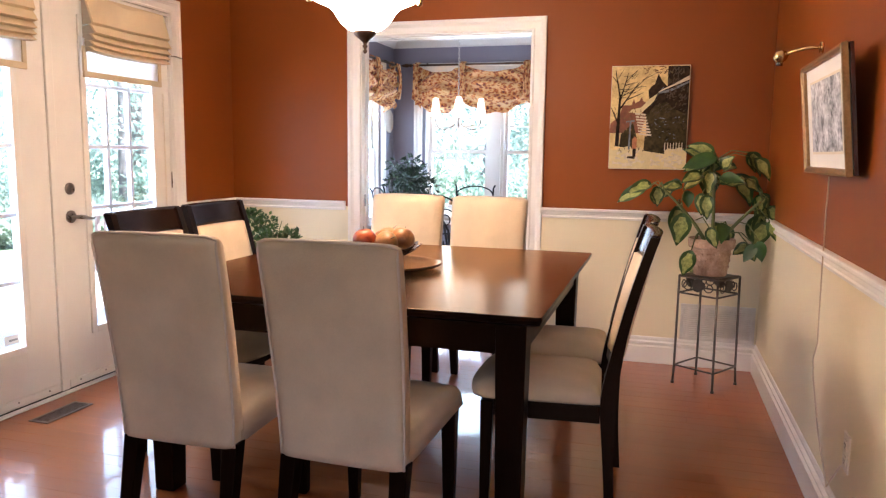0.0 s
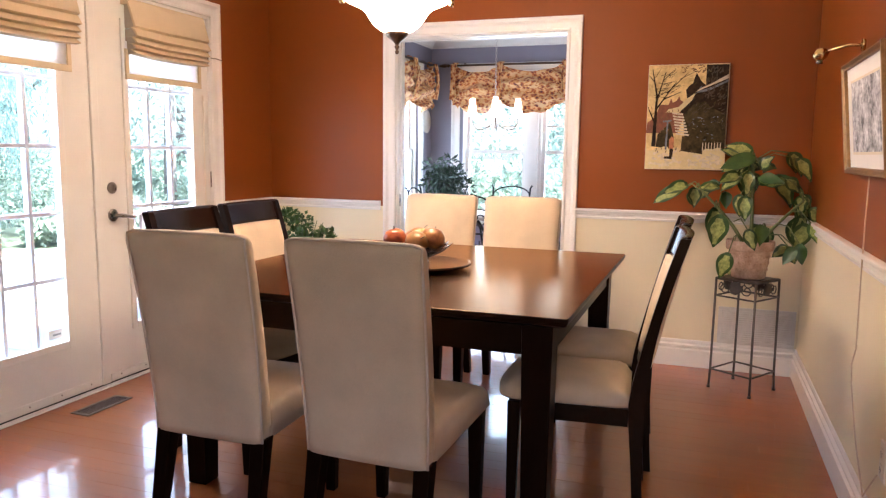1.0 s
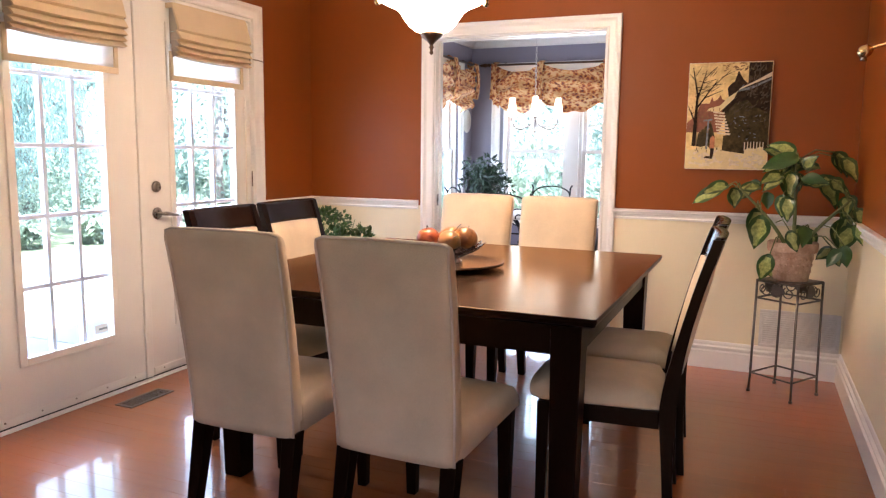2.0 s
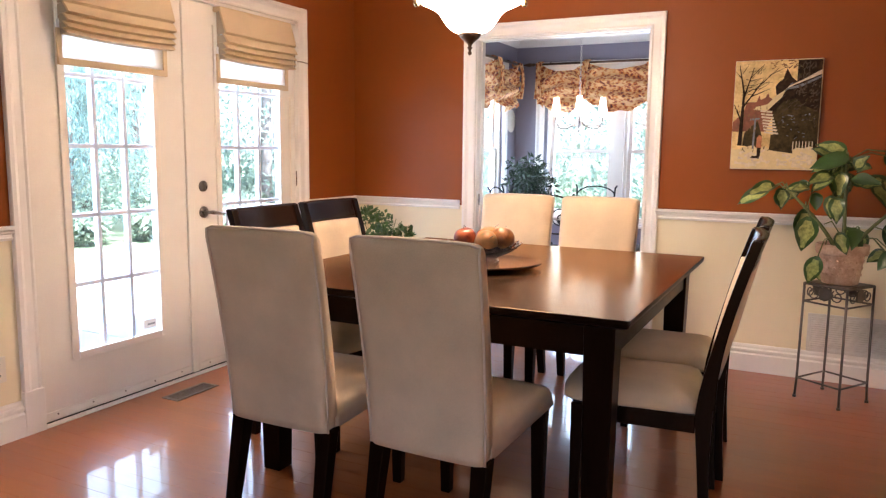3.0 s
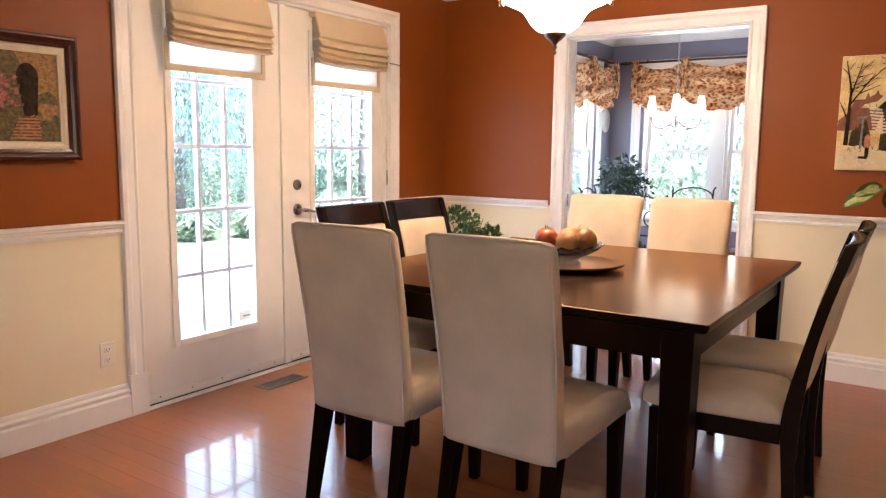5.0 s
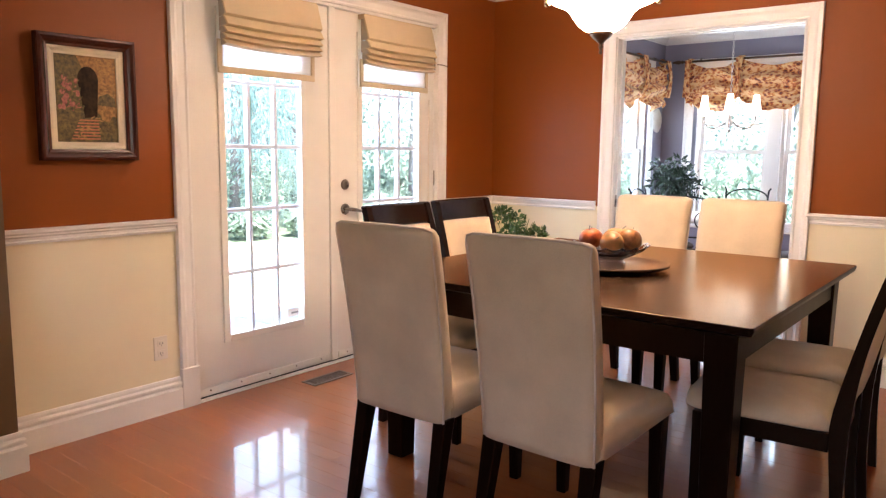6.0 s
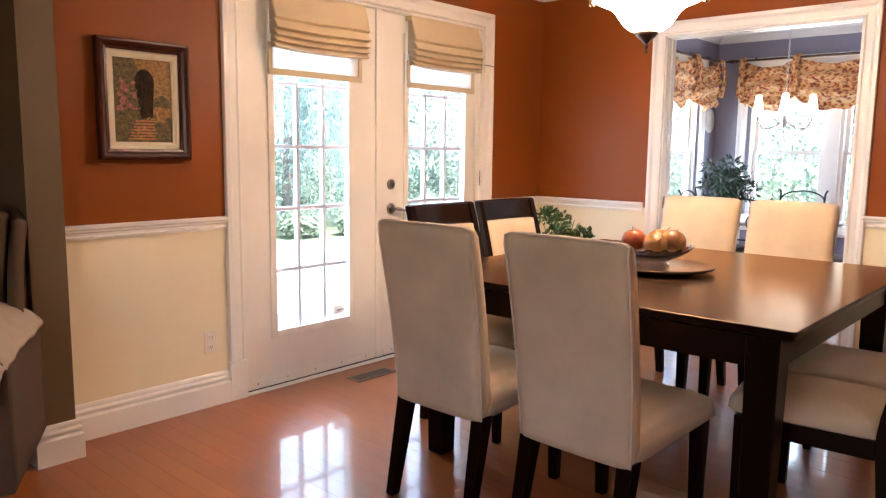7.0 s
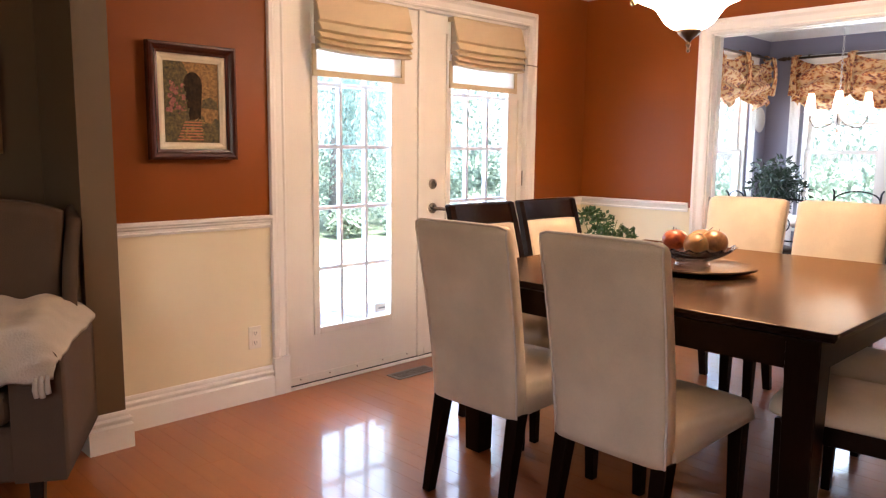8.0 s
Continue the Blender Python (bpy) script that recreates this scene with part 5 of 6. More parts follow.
def big_plant():
    pot = thing("potted_plant", pose(PSX, PSY, 0.620), "variegated dumb cane plant in a weathered terracotta pot", "plant")
    bm = bmesh.new()
    lathe(bm, [(0, 0.0), (0.082, 0.0), (0.086, 0.006), (0.104, 0.145), (0.106, 0.150), (0.118, 0.152), (0.122, 0.160), (0.124, 0.198), (0.119, 0.203), (0.110, 0.200), (0.107, 0.17), (0, 0.165)], seg=40)
    p = part("pot", bm, TERRACOTTA, pot, "weathered terracotta pot with worked band")
    boss = mesh_of("boss", tube(bmesh.new(), [(0, 0, 0), (0.004, 0, 0)], [0.0075, 0.005], 7), TERRACOTTA)
    for k in range(20):
        for q in (0.05, 0.085, 0.12):
            r = 0.087 + 0.018 * q / 0.145
            piece("boss", boss, p, pose(0, 0, q, 0, 0, 18 * k + 200 * q) @ Matrix.Translation((r - 0.001, 0, 0)))
    bm = bmesh.new()
    lathe(bm, [(0, 0.178), (0.06, 0.180), (0.108, 0.172), (0.108, 0.166), (0, 0.166)], seg=24)
    part("soil", bm, SOIL, pot)
    kinds = [leaf_mesh("leaf", 0.165, 0.112, 0.35, 0.5, True), leaf_mesh("leaf", 0.165, 0.102, 0.5, 0.25, True), leaf_mesh("leaf", 0.165, 0.108, 0.3, 0.7, True), leaf_mesh("leaf", 0.165, 0.096, 0.3, 0.4, False)]
    # where each leaf starts and ends, across and up, in thousandths of the plant's height above the rim
    spots = [(480, 130, 350, 70), (490, 150, 330, 190), (480, 180, 400, 220), (425, 240, 330, 260), (460, 220, 460, 340), (455, 345, 455, 460), (330, 305, 225, 300), (175, 295, 60, 335),
             (210, 310, 215, 400), (340, 440, 320, 615), (470, 510, 510, 615), (390, 635, 350, 775), (520, 205, 560, 140), (510, 250, 620, 260), (655, 120, 700, 220), (640, 255, 715, 320),
             (715, 340, 720, 410), (735, 440, 735, 600), (760, 400, 830, 490), (700, 600, 640, 680), (715, 575, 730, 680), (540, 490, 535, 575), (360, 330, 370, 410), (760, 470, 800, 560)]
    r = random.Random(21)
    canes = [((0.0, 0.01, 0.17), (0.005, 0.0, 0.35), (-0.015, -0.01, 0.62)), ((-0.03, 0.0, 0.17), (-0.09, -0.02, 0.30), (-0.26, -0.06, 0.46)), ((0.03, 0.0, 0.17), (0.12, -0.01, 0.30), (0.24, -0.03, 0.42))]
    for c in canes:
        pts = []
        for k in range(9):
            s = k / 8
            pts.append((Vector(c[0]) * (1 - s) ** 2 + Vector(c[1]) * 2 * s * (1 - s) + Vector(c[2]) * s * s))
        part("cane", tube(bmesh.new(), pts, [0.011 - 0.0006 * k for k in range(9)], 8), STEM, pot)
    extra = []
    for ax, az, bx, bz in spots[:12] + spots[12:22] + spots[1:7] + spots[12:18]:
        j = r.uniform(-45, 45)
        extra.append((ax + j, az + r.uniform(-25, 45), bx + j + r.uniform(-50, 50), bz + r.uniform(-20, 70)))
    for k, (ax, az, bx, bz) in enumerate(spots + extra):
        dy = r.uniform(-0.13, 0.10) if k < len(spots) else r.uniform(0.0, 0.16)
        a = Vector(((ax - 495) * 0.00104, dy * 0.7, 0.205 - (az - 576) * 0.00102))
        b = Vector(((bx - 495) * 0.00104, dy + r.uniform(-0.07, 0.0), 0.205 - (bz - 576) * 0.00102))
        if k in (10, 11, 9):
            a.y, b.y = -0.135, -0.15
        if k in (20, 19):
            a.y, b.y = -0.10, -0.12
        d = b - a
        ln = max(0.088, d.length * 0.95)
        fwd = d.normalized()
        up = Vector((r.uniform(-0.3, 0.3), -0.75, 0.65))
        side = fwd.cross(up).normalized()
        up = side.cross(fwd)
        rot = Matrix((side, fwd, up)).transposed().to_4x4()
        s = ln / 0.150
        me = kinds[3] if k in (19, 20, 21, 22, 1, 13) else kinds[k % 3]
        piece("leaf", me, pot, Matrix.Translation(a) @ rot @ Matrix.Diagonal((min(1.25, max(0.8, s)), s, min(1.25, s), 1)))
        # its stalk, back to the nearest cane
        root = min((Vector(q) for c in canes for q in (Vector(c[0]).lerp(Vector(c[1]), 0.5), c[1], Vector(c[1]).lerp(Vector(c[2]), 0.5), c[2])), key=lambda q: (q - a).length + (0.4 if q.z > a.z + 0.1 else 0))
        mid = (root + a) / 2 + Vector((0, 0, 0.035))
        pts = [root.lerp(mid, q / 3) for q in range(3)] + [mid.lerp(a, q / 3) for q in range(4)]
        part("stalk", tube(bmesh.new(), pts, 0.0029, 6), STEM, pot)
    return pot


big_plant()


def leaf_cluster(bm, c, spread, n, size, rng, up=0.5, slim=0.45):
    """Many small pointed leaves about c, spread by an ellipsoid."""
    c, spread = Vector(c), Vector(spread)
    for _ in range(n):
        while True:
            q = Vector((rng.uniform(-1, 1), rng.uniform(-1, 1), rng.uniform(-1, 1)))
            if 0.25 < q.length < 1:
                break
        p = c + Vector((q.x * spread.x, q.y * spread.y, q.z * spread.z))
        d = (q + Vector((rng.uniform(-.7, .7), rng.uniform(-.7, .7), rng.uniform(-.7, .7) + up))).normalized()
        side = d.cross(Vector((rng.uniform(-1, 1), rng.uniform(-1, 1), rng.uniform(-1, 1)))).normalized()
        nrm = side.cross(d)
        s = size * rng.uniform(0.6, 1.3)
        a = bm.verts.new(p)
        b = bm.verts.new(p + d * s * 0.5 + side * s * slim * 0.5 + nrm * s * 0.08)
        e = bm.verts.new(p + d * s - nrm * s * 0.10)
        f = bm.verts.new(p + d * s * 0.5 - side * s * slim * 0.5 + nrm * s * 0.08)
        bm.faces.new((a, b, e))
        bm.faces.new((a, e, f))


# small plant in the corner behind the chairs
cp = thing("corner_plant", pose(-1.62, 4.80, 0), "small bushy green plant in a dark wicker planter", "plant")
bm = bmesh.new()
lathe(bm, [(0, 0.0), (0.13, 0.0), (0.17, 0.30), (0.185, 0.56), (0.195, 0.60), (0.185, 0.61), (0.17, 0.57), (0, 0.55)], seg=28)
part("planter", bm, BASKET, cp, "dark brown wicker planter")
bm = bmesh.new()
rng2 = random.Random(4)
for k in range(16):
    a, q = rng2.uniform(0, 6.28), rng2.uniform(0.0, 0.15)
    tip = Vector((math.cos(a) * (q + 0.06), math.sin(a) * (q + 0.06), rng2.uniform(0.70, 0.86)))
    tube(bm, [(math.cos(a) * q * 0.5, math.sin(a) * q * 0.5, 0.555), tip * 0.8 + Vector((0, 0, 0.12)), tip], 0.0025, 5)
part("stems", bm, STEM, cp)
bm = bmesh.new()
for k in range(16):
    a, q = rng2.uniform(0, 6.28), rng2.uniform(0.02, 0.17)
    leaf_cluster(bm, (math.cos(a) * q, math.sin(a) * q, rng2.uniform(0.66, 0.86)), (0.055, 0.055, 0.05), 52, 0.032, rng2, 0.3, 0.75)
tagged(part("foliage", bm, HERB, cp), kind="stuff")

# ---------------------------------------------------------------- breakfast room


def valance(name, m, length, tabs, label):
    """A swagged valance along x from 0 to length, in front of a rod at z = 0; it hangs towards -z."""
    t = thing(name, m, label, "curtain", "floral valances")
    hang = 0.43

    def near_tab(x):
        for a, b in zip(tabs, tabs[1:]):
            if a <= x <= b:
                return (x - a) / (b - a), b - a
        return 0.0, 0.3

    def fn(u, v, side):
        x = length * u
        f, span = near_tab(x)
        dip = 4 * f * (1 - f)
        top = -0.075 * dip
        bottom = -hang + 0.075 * (1 - dip) - 0.06 * dip + 0.012 * math.sin(31 * x)
        if x < tabs[0] + 0.05 or x > tabs[-1] - 0.05:
            bottom -= 0.05
        z = top + (bottom - top) * v
        # folds that sag between the tabs, gathered at them
        ph = v * 3.9 + dip * (0.5 + 1.3 * (1 - v))
        fold = 0.046 * math.sin(2 * math.pi * ph + 2.1 * math.sin(5 * x)) * (0.3 + 0.7 * dip) + 0.016 * math.sin(2 * math.pi * x * 11 + 1.3 * v) * (1 - dip)
        belly = 0.05 * math.sin(math.pi * min(1, v * 0.95)) * (0.4 + 0.6 * dip)
        y = -0.03 - belly - fold + (0.004 if side else 0)
        return (x, y, z)
    part("swag", grid_solid(bmesh.new(), fn, int(length * 90), 40), FLORAL, t)
    for x in tabs:
        def tabf(u, v, side, x=x):
            a = -0.5 * math.pi + 1.9 * math.pi * v
            r = 0.024 + (0.003 if side else 0)
            return (x - 0.03 + 0.06 * u, -0.004 - r * math.cos(a) * 0.9, 0.0 + r * math.sin(a) * 1.2)
        part("tab", grid_solid(bmesh.new(), tabf, 4, 16), FLORAL, t)
        def knot(u, v, side, x=x):
            w = 0.036 * (1 - 0.45 * math.sin(math.pi * v)) + 0.012 * v
            return (x - w + 2 * w * u, -0.066 - 0.028 * math.sin(math.pi * v) - 0.010 * math.sin(u * 14) + (0.006 if side else 0), 0.012 - 0.36 * v)
        part("tail", grid_solid(bmesh.new(), knot, 12, 16), FLORAL, t)
    return t


RZ = 2.158
va = valance("floral_valance", pose(-1.79, NY - 0.03, RZ), 1.66, (0.02, 0.51, 1.17, 1.64), "floral gold and rust swag valance on a dark rod")
vb = valance("floral_valance", pose(NX + 0.03, 6.35, RZ, 0, 0, 90), 1.70, (0.02, 0.55, 1.10, 1.66), "floral gold and rust swag valance on a dark rod")


def rod(m, length):
    t = thing("curtain_rod", m, "dark bronze curtain rod with spear finials", "curtain rod", "curtain rods")
    part("pole", tube(bmesh.new(), [(0, 0, 0), (length, 0, 0)], 0.011, 12), BRONZE, t)
    for x, s in ((0, -1), (length, 1)):
        bm = bmesh.new()
        tube(bm, [(x, 0, 0), (x + s * 0.012, 0, 0), (x + s * 0.02, 0, 0), (x + s * 0.05, 0, 0), (x + s * 0.10, 0, 0), (x + s * 0.125, 0, 0)], [0.012, 0.02, 0.012, 0.021, 0.012, 0.002], 12)
        part("finial", bm, BRONZE, t)
    for x in (0.16, length - 0.16):
        part("bracket", tube(bmesh.new(), [(x, 0, 0.0), (x, 0.03, 0.02), (x, 0.056, 0.03)], 0.007, 8), BRONZE, t)
    return t


rod(pose(-1.83, NY - 0.06, RZ), 1.75)
rod(pose(NX + 0.06, 6.31, RZ, 0, 0, 90), 1.70)

bm = bmesh.new()
lathe(bm, [(0, 0.0), (0.10, 0.0), (0.115, 0.006), (0.120, 0.014), (0.112, 0.018), (0.09, 0.010), (0, 0.009)], seg=40)
single("wall_plate", bm, [MIRROR], "pale round decorative plate hanging on the wall", "plate", m=pose(NX + 0.001, 7.98, 1.585, 0, 90, 0))

# chandelier
CH = (-1.09, 7.25)
ch = thing("chandelier", pose(CH[0], CH[1], 0), "white lit chandelier with four arms and cone shades", "lamp")
bm = bmesh.new()
lathe(bm, [(0, 1.44), (0.008, 1.446), (0.014, 1.458), (0.006, 1.472), (0.018, 1.50), (0.030, 1.53), (0.018, 1.56), (0.010, 1.60), (0.014, 1.66), (0.008, 1.72), (0, 1.74)], seg=20)
part("body", bm, VENTGREY, ch)
for k in range(4):
    a = radians(17 + 90 * k)
    c, s = math.cos(a), math.sin(a)
    pts = [(0.012 * c, 0.012 * s, 1.55), (0.06 * c, 0.06 * s, 1.50), (0.12 * c, 0.12 * s, 1.475), (0.17 * c, 0.17 * s, 1.485), (0.205 * c, 0.205 * s, 1.54), (0.205 * c, 0.205 * s, 1.575)]
    part("arm", tube(bmesh.new(), pts, 0.006, 8), NICKEL, ch)
    bm = bmesh.new()
    lathe(bm, [(0, 1.575), (0.026, 1.578), (0.012, 1.588), (0.011, 1.62), (0, 1.62)], (0.205 * c, 0.205 * s, 0), 12)
    part("candle_cup", bm, VENTGREY, ch)
    bm = bmesh.new()
    lathe(bm, [(0.044, 1.600), (0.022, 1.755), (0.019, 1.755), (0.041, 1.600)], (0.205 * c, 0.205 * s, 0), 20)
    part("shade", bm, SHADEGLOW, ch, "glowing white cone shade")
bm = bmesh.new()
z = 1.735
k = 0
while z < CZ - 0.03:
    pts = []
    for j in range(9):
        a = 2 * math.pi * j / 8
        x, zz = 0.008 * math.cos(a), 0.017 * math.sin(a)
        pts.append((x if k % 2 else 0, 0 if k % 2 else x, z + 0.015 + zz))
    tube(bm, pts, 0.0022, 5, cap=False)
    z += 0.027
    k += 1
part("chain", bm, VENTGREY, ch)
bm = bmesh.new()
lathe(bm, [(0, CZ - 0.03), (0.05, CZ - 0.022), (0.055, CZ - 0.001), (0, CZ - 0.001)], seg=20)
part("canopy", bm, VENTGREY, ch)

# iron bistro set
BT = (-1.02, 6.95)
bt = thing("breakfast_table", pose(BT[0], BT[1], 0), "round white-topped breakfast table on iron legs", "table")
bm = bmesh.new()
lathe(bm, [(0, 0.722), (0.50, 0.722), (0.508, 0.728), (0.508, 0.740), (0.50, 0.745), (0, 0.745)], seg=48)
part("tabletop", bm, MATBOARD, bt)
for k in range(3):
    a = 2.1 * k + 0.4
    c, s = math.cos(a), math.sin(a)
    part("leg", tube(bmesh.new(), [(0.36 * c, 0.36 * s, 0.0), (0.28 * c, 0.28 * s, 0.15), (0.10 * c, 0.10 * s, 0.38), (0.16 * c, 0.16 * s, 0.6), (0.32 * c, 0.32 * s, 0.721)], 0.011, 8), BLACKIRON, bt)


def iron_chair(m):
    t = thing("iron_chair", m, "black wrought iron chair with scrolled back", "chair", "iron chairs at the breakfast table")
    for s in (-1, 1):
        part("rear_upright", tube(bmesh.new(), [(s * 0.19, -0.02, 0), (s * 0.185, 0.0, 0.45), (s * 0.18, -0.05, 0.75), (s * 0.185, -0.09, 0.93), (s * 0.20, -0.105, 0.955)], 0.0085, 8), BLACKIRON, t)
        part("front_leg", tube(bmesh.new(), [(s * 0.20, 0.42, 0), (s * 0.19, 0.39, 0.45)], 0.0085, 8), BLACKIRON, t)
        pts = []
        for j in range(26):
            q = j / 25
            a = 0.6 + 9 * q
            rad = 0.085 * (1 - 0.8 * q)
            pts.append((s * (0.088 + rad * math.cos(a)), -0.045 - 0.06 * (0.2 + 0.5 * rad / 0.085 * math.sin(a)), 0.76 + rad * math.sin(a)))
        part("scroll", tube(bmesh.new(), pts, 0.005, 6), BLACKIRON, t)
    arch = [(0.182 * math.cos(math.pi * k / 14), -0.075 - 0.03 * math.sin(math.pi * k / 14), 0.86 + 0.085 * math.sin(math.pi * k / 14)) for k in range(15)]
    part("back_arch", tube(bmesh.new(), arch, 0.007, 8), BLACKIRON, t)
    for z in (0.55, 0.64):
        part("back_bar", tube(bmesh.new(), [(-0.18, -0.022 - 0.10 * (z - 0.5), z), (0.18, -0.022 - 0.10 * (z - 0.5), z)], 0.006, 8), BLACKIRON, t)
    bm = bmesh.new()
    lathe(bm, [(0, 0.45), (0.20, 0.45), (0.215, 0.465), (0.21, 0.485), (0.17, 0.50), (0, 0.505)], (0, 0.20, 0), 28)
    part("seat_cushion", bm, ARMCLOTH, t, "round dark seat cushion")
    return t


ic = iron_chair(pose(-0.98, 6.22, 0, 0, 0, 4))
copy_thing(ic, pose(-1.66, 6.95, 0, 0, 0, -86))
copy_thing(ic, pose(-1.05, 7.68, 0, 0, 0, 182))
copy_thing(ic, pose(-0.34, 6.80, 0, 0, 0, 78))
bm = bmesh.new()
lathe(bm, [(0, 0), (0.06, 0), (0.065, 0.01), (0.13, 0.06), (0.14, 0.075), (0.13, 0.075), (0.06, 0.02), (0, 0.018)], seg=28)
single("fruit_dish", bm, MATBOARD, "white china dish on the breakfast table", "bowl", m=pose(BT[0] + 0.02, BT[1] + 0.05, 0.745))
fruit("apple", BT[0] + 0.06, BT[1] + 0.03, 0.745 + 0.085, 0.038, APPLE, "red apple in a white china dish")
fruit("pear", BT[0] - 0.03, BT[1] + 0.06, 0.745 + 0.085, 0.050, PEAR, "pale yellow pear in a white china dish", 0.5, (30, 20, 0))

# ficus by the windows
fc = thing("ficus_plant", pose(-1.70, 7.66, 0), "bushy dark green ficus in a dark pot by the window", "plant")
bm = bmesh.new()
lathe(bm, [(0, 0), (0.12, 0), (0.15, 0.25), (0.16, 0.27), (0.15, 0.28), (0.14, 0.25), (0, 0.24)], seg=28)
part("pot", bm, BASKET, fc, "dark wicker pot")
bm = bmesh.new()
for k in range(3):
    a = 2.1 * k
    tube(bm, [(0.02 * math.cos(a), 0.02 * math.sin(a), 0.24), (0.03 * math.cos(a + 1), 0.03 * math.sin(a + 1), 0.6), (0.10 * math.cos(a), 0.10 * math.sin(a), 0.98)], [0.012, 0.010, 0.005], 7)
part("trunk", bm, BARK, fc)
bm = bmesh.new()
rf = random.Random(12)
for k in range(26):
    q = Vector((rf.uniform(-1, 1), rf.uniform(-1, 1), rf.uniform(-1, 1)))
    q = q.normalized() * rf.uniform(0.3, 1.0)
    leaf_cluster(bm, (q.x * 0.18, q.y * 0.18, 0.95 + q.z * 0.26), (0.10, 0.10, 0.09), 64, 0.058, rf, -0.3, 0.42)
tagged(part("foliage", bm, FICUS, fc), kind="stuff")

# ---------------------------------------------------------------- living room corner
ac = thing("wing_chair", pose(-1.93, 1.256, 0, 0, 0, -120), "brown upholstered wing chair with a white throw on its arm", "armchair")


def soft_block(x0, x1, y0, y1, z0, z1, r, seg=4):
    return rounded_block(bmesh.new(), x0, x1, y0, y1, z0, z1, r, seg=seg)


part("seat_base", soft_block(-0.25, 0.25, -0.28, 0.30, 0.17, 0.36, 0.02), ARMCLOTH, ac)
part("seat_cushion", soft_block(-0.245, 0.245, -0.24, 0.33, 0.365, 0.48, 0.04), ARMCLOTH, ac)


def wingback(u, v, side):
    x = -1 + 2 * u
    top = 1.06 - 0.05 * abs(x) ** 3
    z = 0.30 + (top - 0.30) * v
    y = -0.26 - 0.08 * v + (0.10 if not side else 0.0) + (0.03 * (1 - x * x) if not side else 0)
    return (x * (0.27 + 0.02 * v), y, z)


part("backrest", grid_solid(bmesh.new(), wingback, 16, 18), ARMCLOTH, ac)
for s in (-1, 1):
    def wing(u, v, side, s=s):
        z = 0.58 + 0.45 * v - 0.05 * u * v
        reach = 0.20 * (0.55 + 0.45 * math.sin(math.pi * min(1, 0.25 + v * 0.8)))
        y = -0.36 - 0.06 * v + reach * u
        return (s * (0.285 + 0.02 * u + (0.05 if side else 0) - 0.012 * math.sin(math.pi * u)), y, z)
    part("wing", grid_solid(bmesh.new(), wing, 10, 14), ARMCLOTH, ac)
    bm = bmesh.new()

    def arm(u, v, side, s=s):
        a = 2 * math.pi * u
        y = -0.30 + 0.60 * v
        flare = 0.02 * v
        zz = 0.545 + 0.095 * math.sin(a) if math.sin(a) > 0 else 0.545 - 0.375 * min(1, -1.6 * math.sin(a))
        x = 0.302 + flare + 0.078 * math.copysign(min(1, abs(math.cos(a)) * (1 if math.sin(a) > 0 else 1.5)), math.cos(a))
        k = 1 - (0.25 if side else 0)
        return (s * (0.302 + (x - 0.302) * k), y, 0.41 + (zz - 0.41) * k)
    tube_rings = []
    for j in range(9):
        v = j / 8
        tube_rings.append([bm.verts.new(arm(k / 24, v, 0)) for k in range(24)])
    for a, b in zip(tube_rings, tube_rings[1:]):
        for k in range(24):
            bm.faces.new((a[k], a[(k + 1) % 24], b[(k + 1) % 24], b[k])).smooth = True
    bm.faces.new(tube_rings[0][::-1])
    bm.faces.new(tube_rings[-1])
    part("arm", bm, ARMCLOTH, ac)
    part("leg", taper_leg((s * 0.30, 0.25, 0.18), (s * 0.30, 0.27, 0), 0.024, 0.016), ESPRESSO, ac)
    part("leg", taper_leg((s * 0.25, -0.27, 0.18), (s * 0.26, -0.31, 0), 0.024, 0.016), ESPRESSO, ac)
# the throw lies over the arm beside the pier
th = thing("throw_blanket", pose(-1.93, 1.256, 0, 0, 0, -120), "white crocheted throw draped over the chair arm", "blanket")


def drape(u, v, side):
    # v runs from the seat across the arm; u runs forward along the arm, then down its front
    wob = 0.007 * math.sin(u * 13 + v * 9) + 0.006 * math.sin(v * 21 - u * 7) + 0.003 * math.sin(u * 37 + v * 29)
    t = max(0.0, (v - 0.70) / 0.30)
    q = max(0.0, (u - 0.60) / 0.40)
    x = 0.42 - 0.52 * v + 0.02 * q * t
    z = 0.690 + 0.035 * (1 - v) + wob - 0.085 * t ** 2.2
    y = -0.20 + 0.52 * min(u, 0.60) / 0.60 + 0.05 * math.sin(min(1, q * 1.4) * math.pi / 2) - 0.05 * t * t + wob
    z -= (0.185 + 0.035 * (1 - v) + 0.014 * math.sin(v * 16) - 0.10 * t) * q ** 1.35
    return (-0.302 + x, y - (0.012 if side and q > 0.2 else 0), z - (0.012 if side else 0))


part("cloth", grid_solid(bmesh.new(), drape, 36, 44), THROW, th)
for k in range(3):
    v = 0.90 + 0.035 * k
    p = Vector(drape(1.0, v, 0))
    part("tassel", tube(bmesh.new(), [p + Vector((0, -0.004, 0.01)), p + Vector((0.002, -0.003, -0.03)), p + Vector((-0.003, -0.002, -0.055 - 0.008 * (k % 2)))], [0.007, 0.010, 0.009], 7), THROW, th)
# picture on the living room wall
lp = thing("framed_painting", pose(LWX + 0.012, 1.30, 1.46, 0, 0, 90), "dark landscape painting in a gilt frame on olive wall", "painting")
frame_rails(lp, 0.44, 0.36, 0.05, 0.03, GOLD, "dim gilt frame")
part("canvas", boxes((-0.22, 0.22, -0.002, 0.008, -0.18, 0.18)), MOSS, lp)

